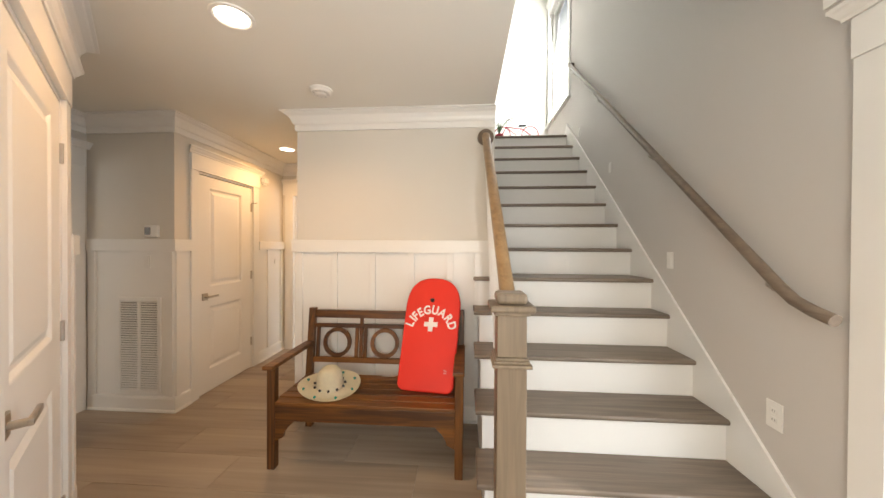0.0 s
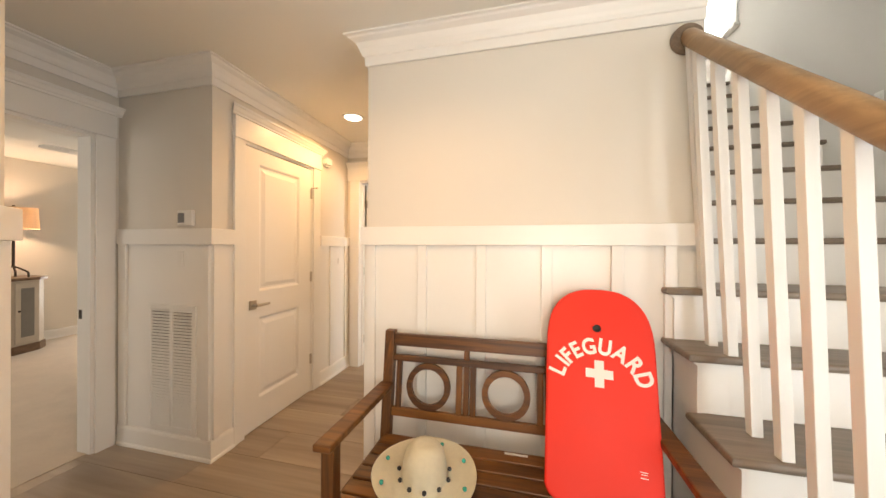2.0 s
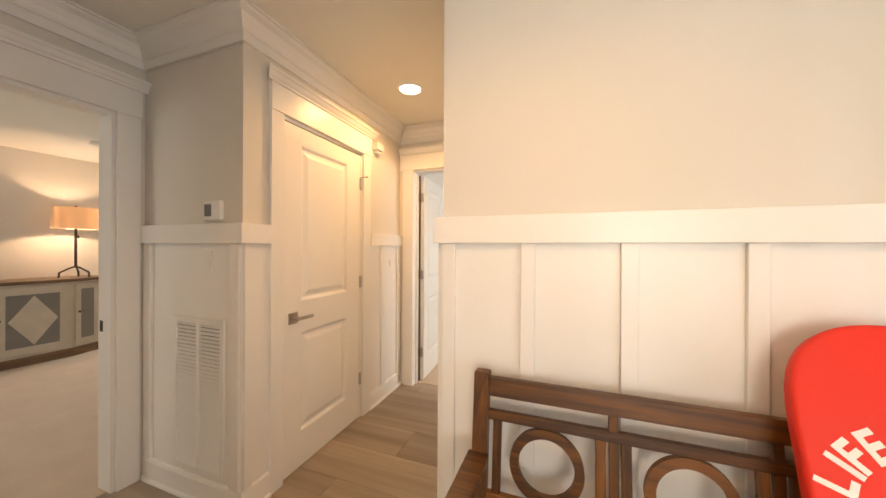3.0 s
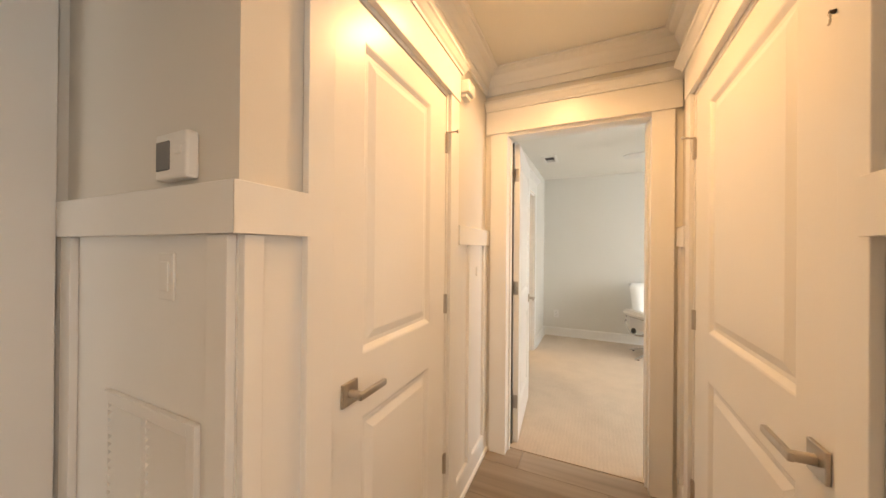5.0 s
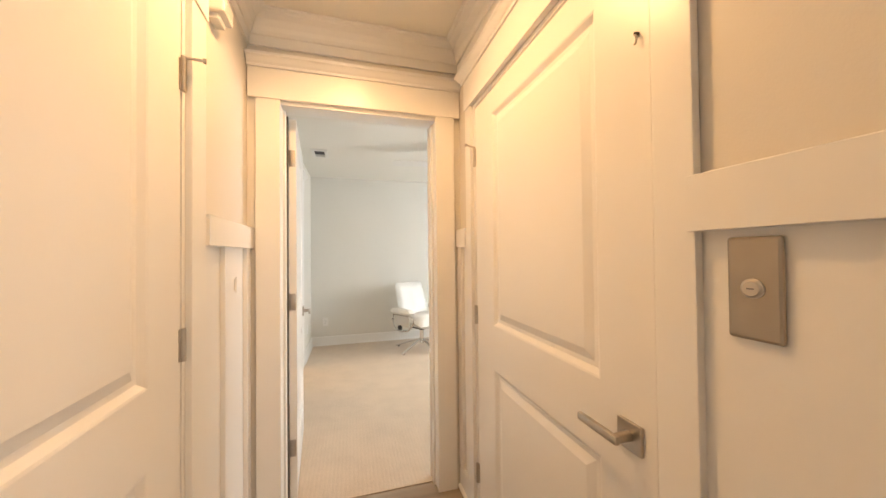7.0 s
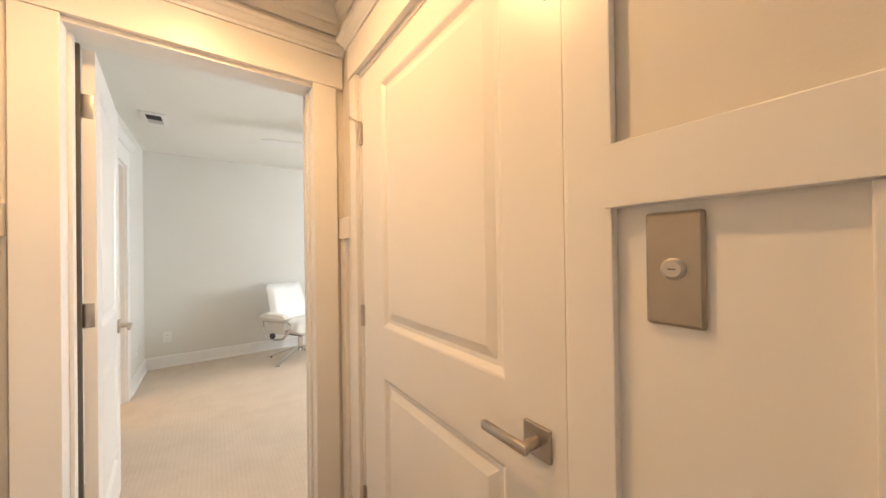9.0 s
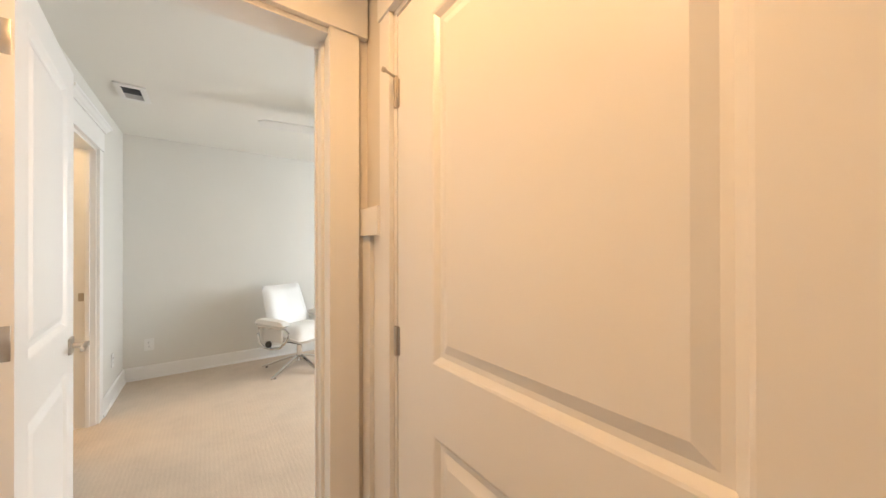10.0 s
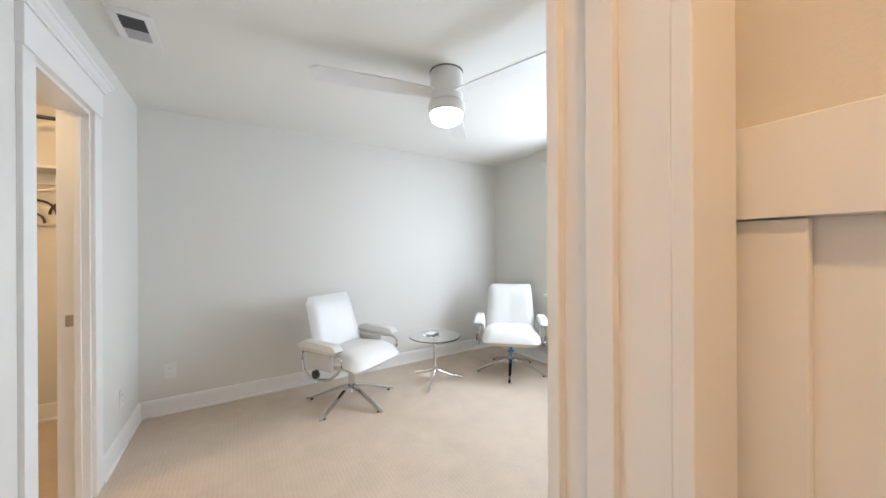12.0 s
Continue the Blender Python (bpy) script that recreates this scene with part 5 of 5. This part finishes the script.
# closet: rod, shelf and scrollwork rack on the back wall
rod = thing("closet_rod", (-2.9, 7.55, 2.28), "dark metal closet rod", "rod")
bm = bmesh.new()
cyl(bm, (-0.70, 0, 0), (0.539, 0, 0), 0.014)
part("bar", bm, BRONZE, rod, smooth=True)
for x in (-0.695, 0.534):
    bm = bmesh.new()
    cyl(bm, (x - 0.004, 0, 0), (x + 0.004, 0, 0), 0.03)
    part("flange", bm, BRONZE, rod, smooth=True)
sh = thing("closet_shelf", (-2.9, 7.74, 1.93), "white closet shelf on a ledger board", "shelf")
box_part("board", WHITE, sh, -0.70, 0.539, -0.14, 0.139, 0.0, 0.02, 0.002)
box_part("ledger", WHITE, sh, -0.70, 0.539, 0.12, 0.139, -0.09, -0.001, 0.002)
rk = thing("wall_rack", (-2.80, 7.875, 1.52), "scrolled dark metal wall rack with hooks", "rack")
for z in (0.0, 0.27):
    bm = bmesh.new()
    bx(bm, -0.36, 0.36, -0.022, -0.008, z, z + 0.022, 0.003)
    part("bar", bm, NICKEL, rk)
for k in range(4):
    bm = bmesh.new()
    cx = -0.27 + 0.18 * k
    tube(bm, [(cx + 0.11 * math.cos(a), -0.014, 0.09 + 0.11 * math.sin(a)) for a in [radians(x) for x in range(0, 181, 15)]], 0.009, 8)
    tube(bm, [(cx + 0.045 * math.cos(a), -0.016, 0.022 + 0.07 * math.sin(a)) for a in [radians(x) for x in range(0, 181, 20)]], 0.008, 8)
    part("scroll", bm, BRONZE, rk, smooth=True)
    bm = bmesh.new()
    cyl(bm, (cx, -0.02, 0.292), (cx, -0.05, 0.300), 0.008, 0.011, 12)
    part("hook", bm, CHROME, rk, smooth=True)

# ---------------------------------------------------------------- lamp-lit room
SB = thing("sideboard", (-6.53, 2.87, 0.004), "cream distressed sideboard with grey diamond-inlaid doors", "sideboard")
# local: front faces +x at 0.28, y along
bm = bmesh.new()


def plan(bm, pts, z0, z1):
    f = bm.faces.new([bm.verts.new((x, y, z0)) for x, y in pts])
    r = bmesh.ops.extrude_face_region(bm, geom=[f])
    for q in r["geom"]:
        if isinstance(q, bmesh.types.BMVert):
            q.co.z = z1


def sb_plan(g):
    return [(-0.30, -0.95 - g), (0.10 + g, -0.95 - g), (0.20 + g, -0.86), (0.28 + g, -0.585 - g), (0.28 + g, 0.585 + g), (0.20 + g, 0.86), (0.10 + g, 0.95 + g), (-0.30, 0.95 + g)]


plan(bm, sb_plan(0.0), 0.10, 0.905)
part("body", bm, SIDE_PAINT, SB, "distressed cream carcass")
bm = bmesh.new()
plan(bm, sb_plan(0.012), 0.0, 0.0995)
part("plinth", bm, SIDE_TOP, SB, "brown plinth")
bm = bmesh.new()
plan(bm, sb_plan(0.025), 0.9055, 0.94)
part("top", bm, SIDE_TOP, SB, "dark-edged wooden top")
for s in (-1, 1):
    y0 = 0.0 if s > 0 else -0.555
    dr_ = box_part("door", SIDE_PAINT, SB, 0.281, 0.297, y0 + 0.006, y0 + 0.549, 0.13, 0.875, 0.003)
    o = Vector((0.289, y0 + 0.2775, 0.5025))
    box_part("inlay", SIDE_GREY, dr_, 0.0075, 0.010, -0.20, 0.20, -0.29, 0.29, 0, "grey inset panel")
    bm = bmesh.new()
    f = bm.faces.new([bm.verts.new((0.0102, y, z)) for y, z in ((0, -0.275), (0.185, 0), (0, 0.275), (-0.185, 0))])
    r = bmesh.ops.extrude_face_region(bm, geom=[f])
    for q in r["geom"]:
        if isinstance(q, bmesh.types.BMVert):
            q.co.x += 0.006
    part("diamond", bm, SIDE_PAINT, dr_, "cream diamond")
    bm = bmesh.new()
    bmesh.ops.create_uvsphere(bm, u_segments=14, v_segments=8, radius=0.014)
    part("knob", bm, BRONZE, dr_, "dark round knob", smooth=True, at=(0.018, -s * 0.245, 0.03))
    # canted end door
    a, b = Vector((0.28, s * 0.595, 0)), Vector((0.20, s * 0.85, 0))
    d_ = (b - a)
    m_ = Matrix.Translation((a + b) / 2) @ Matrix.Rotation(math.atan2(d_.y, d_.x), 4, "Z")
    bm = bmesh.new()
    L = d_.length / 2 - 0.02
    bx(bm, -L, L, -s * 0.0 + (-0.014 if s > 0 else 0.001), (-0.001 if s > 0 else 0.014), 0.13, 0.875, 0.003)
    ed = part("end_door", bm, SIDE_PAINT, SB, at=m_)
    y0 = -0.0165 if s > 0 else 0.0142
    box_part("inlay", SIDE_GREY, ed, -L + 0.055, L - 0.035, y0, y0 + 0.0023, 0.20, 0.81, 0, "tall grey inset panel")
    bm = bmesh.new()
    bmesh.ops.create_uvsphere(bm, u_segments=12, v_segments=8, radius=0.013)
    part("knob", bm, BRONZE, SB, "dark round knob", smooth=True, at=m_ @ Matrix.Translation((-L + 0.03, -s * 0.025, 0.53)))

ceiling_fan((-5.0, 3.78, H + 0.02), "white ceiling fan over the carpet, unlit", PLASTIC, 268, 0.66)

lp = thing("table_lamp", (-6.5, 3.58, 0.944), "bronze tripod table lamp with a lit linen drum shade", "table lamp")
bm = bmesh.new()
tube(bm, [(0, 0, 0.13), (0, 0, 0.9)], 0.014, 12)
bmesh.ops.create_icosphere(bm, subdivisions=2, radius=0.024, matrix=Matrix.Translation((0.0, 0.012, 0.52)))
part("stem", bm, BRONZE, lp, smooth=True)
for k in range(3):
    th_ = radians(30 + 120 * k)
    bm = bmesh.new()
    tube(bm, [(r * math.cos(th_), r * math.sin(th_), z) for r, z in ((0.0, 0.14), (0.05, 0.12), (0.12, 0.08), (0.145, 0.065), (0.15, 0.0))], 0.011, 10)
    part("leg", bm, BRONZE, lp, smooth=True)
bm = bmesh.new()
n = 40
rings = [[bm.verts.new((r * math.cos(k * math.tau / n), r * math.sin(k * math.tau / n), z)) for k in range(n)] for r, z in ((0.212, 0.615), (0.200, 0.885), (0.198, 0.885), (0.210, 0.615))]
for i in range(4):
    a, b = rings[i], rings[(i + 1) % 4]
    for k in range(n):
        bm.faces.new((a[k], a[(k + 1) % n], b[(k + 1) % n], b[k]))
part("shade", bm, SHADE, lp, "warm-lit linen drum shade", smooth=True)
bm = bmesh.new()
lathe(bm, [(0.01, 0.885), (0.016, 0.90), (0.008, 0.915)], n=16)
part("finial", bm, BRONZE, lp, smooth=True)

bw = thing("carved_bowl", (-6.5, 2.74, 0.944), "cream carved bowl with an uneven rim on the sideboard", "bowl")
bm = bmesh.new()
n = 40
prof = [(0.05, 0.03), (0.12, 0.035), (0.19, 0.08), (0.215, 0.13), (0.205, 0.165), (0.19, 0.165), (0.18, 0.13), (0.12, 0.07), (0.03, 0.055)]
rings = []
for r, z in prof:
    rings.append([bm.verts.new((0.7 * r * math.cos(k * math.tau / n), r * 1.05 * math.sin(k * math.tau / n), z + (0.035 * math.sin(2 * k * math.tau / n + 0.4) * (z / 0.165) ** 2))) for k in range(n)])
for a, b in zip(rings, rings[1:]):
    for k in range(n):
        bm.faces.new((a[k], a[(k + 1) % n], b[(k + 1) % n], b[k]))
bm.faces.new(rings[0][::-1])
bm.faces.new(rings[-1])
part("body", bm, CERAMIC, bw, smooth=True)
for x, y in ((0.06, 0.08), (-0.06, 0.08), (0.0, -0.10)):
    bm = bmesh.new()
    cyl(bm, (x, y, 0), (x, y, 0.045), 0.018, 0.024, 14)
    part("foot", bm, CERAMIC, bw, smooth=True)

# ---------------------------------------------------------------- things on the landing
bike = thing("bicycle_ornament", pose(1.10, 5.0, 2.992, 0, 0, 180) @ Matrix.Scale(1.45, 4), "small red metal bicycle ornament on the landing", "ornament")
for x in (-0.13, 0.16):
    bm = bmesh.new()
    tube(bm, [(x + 0.085 * math.cos(a), 0, 0.088 + 0.085 * math.sin(a)) for a in [k * math.tau / 24 for k in range(24)]], 0.006, 8, closed=True)
    for k in range(4):
        a = k * math.pi / 4
        cyl(bm, (x - 0.085 * math.cos(a), 0, 0.088 - 0.085 * math.sin(a)), (x + 0.085 * math.cos(a), 0, 0.088 + 0.085 * math.sin(a)), 0.0018, n=6)
    part("wheel", bm, REDMETAL, bike, smooth=True)
bm = bmesh.new()
tube(bm, [(-0.13, 0, 0.088), (-0.04, 0, 0.15), (0.12, 0, 0.17), (0.16, 0, 0.088)], 0.006, 8)
tube(bm, [(-0.04, 0, 0.15), (0.02, 0, 0.09), (0.12, 0, 0.17)], 0.005, 8)
part("frame", bm, REDMETAL, bike, smooth=True)
bm = bmesh.new()
tube(bm, [(0.12, 0, 0.17), (0.11, 0, 0.24), (0.07, 0.03, 0.25), (0.05, 0.05, 0.24)], 0.004, 8)
tube(bm, [(0.11, 0, 0.24), (0.07, -0.03, 0.25), (0.05, -0.05, 0.24)], 0.004, 8)
part("handlebar", bm, BRONZE, bike, smooth=True)
bm = bmesh.new()
bx(bm, -0.09, -0.01, -0.02, 0.02, 0.175, 0.19, 0.006)
cyl(bm, (-0.04, 0, 0.15), (-0.045, 0, 0.176), 0.004, n=8)
part("saddle", bm, MATBLACK, bike)

pot = thing("potted_plant", (0.815, 4.90, 2.992), "small green plant in a red pot on the landing", "plant")
bm = bmesh.new()
lathe(bm, [(0.04, 0), (0.055, 0.09), (0.06, 0.095), (0.055, 0.1), (0.045, 0.085)], n=20)
part("pot", bm, REDMETAL, pot, smooth=True)
rng = random.Random(4)
for k in range(16):
    bm = bmesh.new()
    a, l_, t_ = rng.uniform(0, math.tau), rng.uniform(0.17, 0.30), rng.uniform(0.1, 0.5)
    prev = None
    for i in range(5):
        f = i / 4
        w_ = 0.010 * (1 - f) + 0.0008
        r_, z_ = l_ * f * t_ * (0.5 + f), 0.09 + l_ * f * (1 - 0.25 * t_ * f)
        c_ = Vector((r_ * math.cos(a), r_ * math.sin(a), z_))
        sd = Vector((-math.sin(a), math.cos(a), 0)) * w_
        cur = [bm.verts.new(c_ - sd), bm.verts.new(c_ + Vector((0, 0, 0.002))), bm.verts.new(c_ + sd)]
        if prev:
            bm.faces.new((prev[0], prev[1], cur[1], cur[0]))
            bm.faces.new((prev[1], prev[2], cur[2], cur[1]))
        prev = cur
    part("leaf", bm, LEAF, pot)

# ---------------------------------------------------------------- tile planks of the hall floor
plank_meshes = {}
PW, PL, GAP = 0.2975, 1.1975, 0.002
rng = random.Random(11)


def plank(x0, x1, y0, y1):
    key = (round(x1 - x0, 3), round(y1 - y0, 3))
    if key not in plank_meshes:
        bm = bmesh.new()
        a, b = key[0] / 2, key[1] / 2
        c = 0.0007
        lo = [bm.verts.new((x, y, -0.0125)) for x, y in ((-a, -b), (a, -b), (a, b), (-a, b))]
        mid = [bm.verts.new((x, y, -c)) for x, y in ((-a, -b), (a, -b), (a, b), (-a, b))]
        hi = [bm.verts.new((x, y, 0)) for x, y in ((-a + c, -b + c), (a - c, -b + c), (a - c, b - c), (-a + c, b - c))]
        for p_, q_ in ((lo, mid), (mid, hi)):
            for k in range(4):
                bm.faces.new((p_[k], p_[(k + 1) % 4], q_[(k + 1) % 4], q_[k]))
        bm.faces.new(hi)
        me = bpy.data.meshes.new("tile")
        bm.to_mesh(me)
        bm.free()
        me.materials.append(TILE)
        plank_meshes[key] = me
    o = new("tile", plank_meshes[key])
    o.parent = floor_slab
    o.location = ((x0 + x1) / 2, (y0 + y1) / 2, 0)


row = 0
y = -1.58
while y < 4.29:
    y1 = min(y + PW, 4.295)
    for X0, X1, ok in ((-2.955, 1.75, y < 2.5), (-2.17, -1.07, y >= 2.5)):
        if not ok:
            continue
        x = X0 - ((row * 0.41) % 1.0) * PL
        while x < X1:
            a, b = max(x, X0), min(x + PL, X1)
            if b - a > 0.03:
                plank(a, b, y, y1)
            x += PL + GAP
    y += PW + GAP
    row += 1
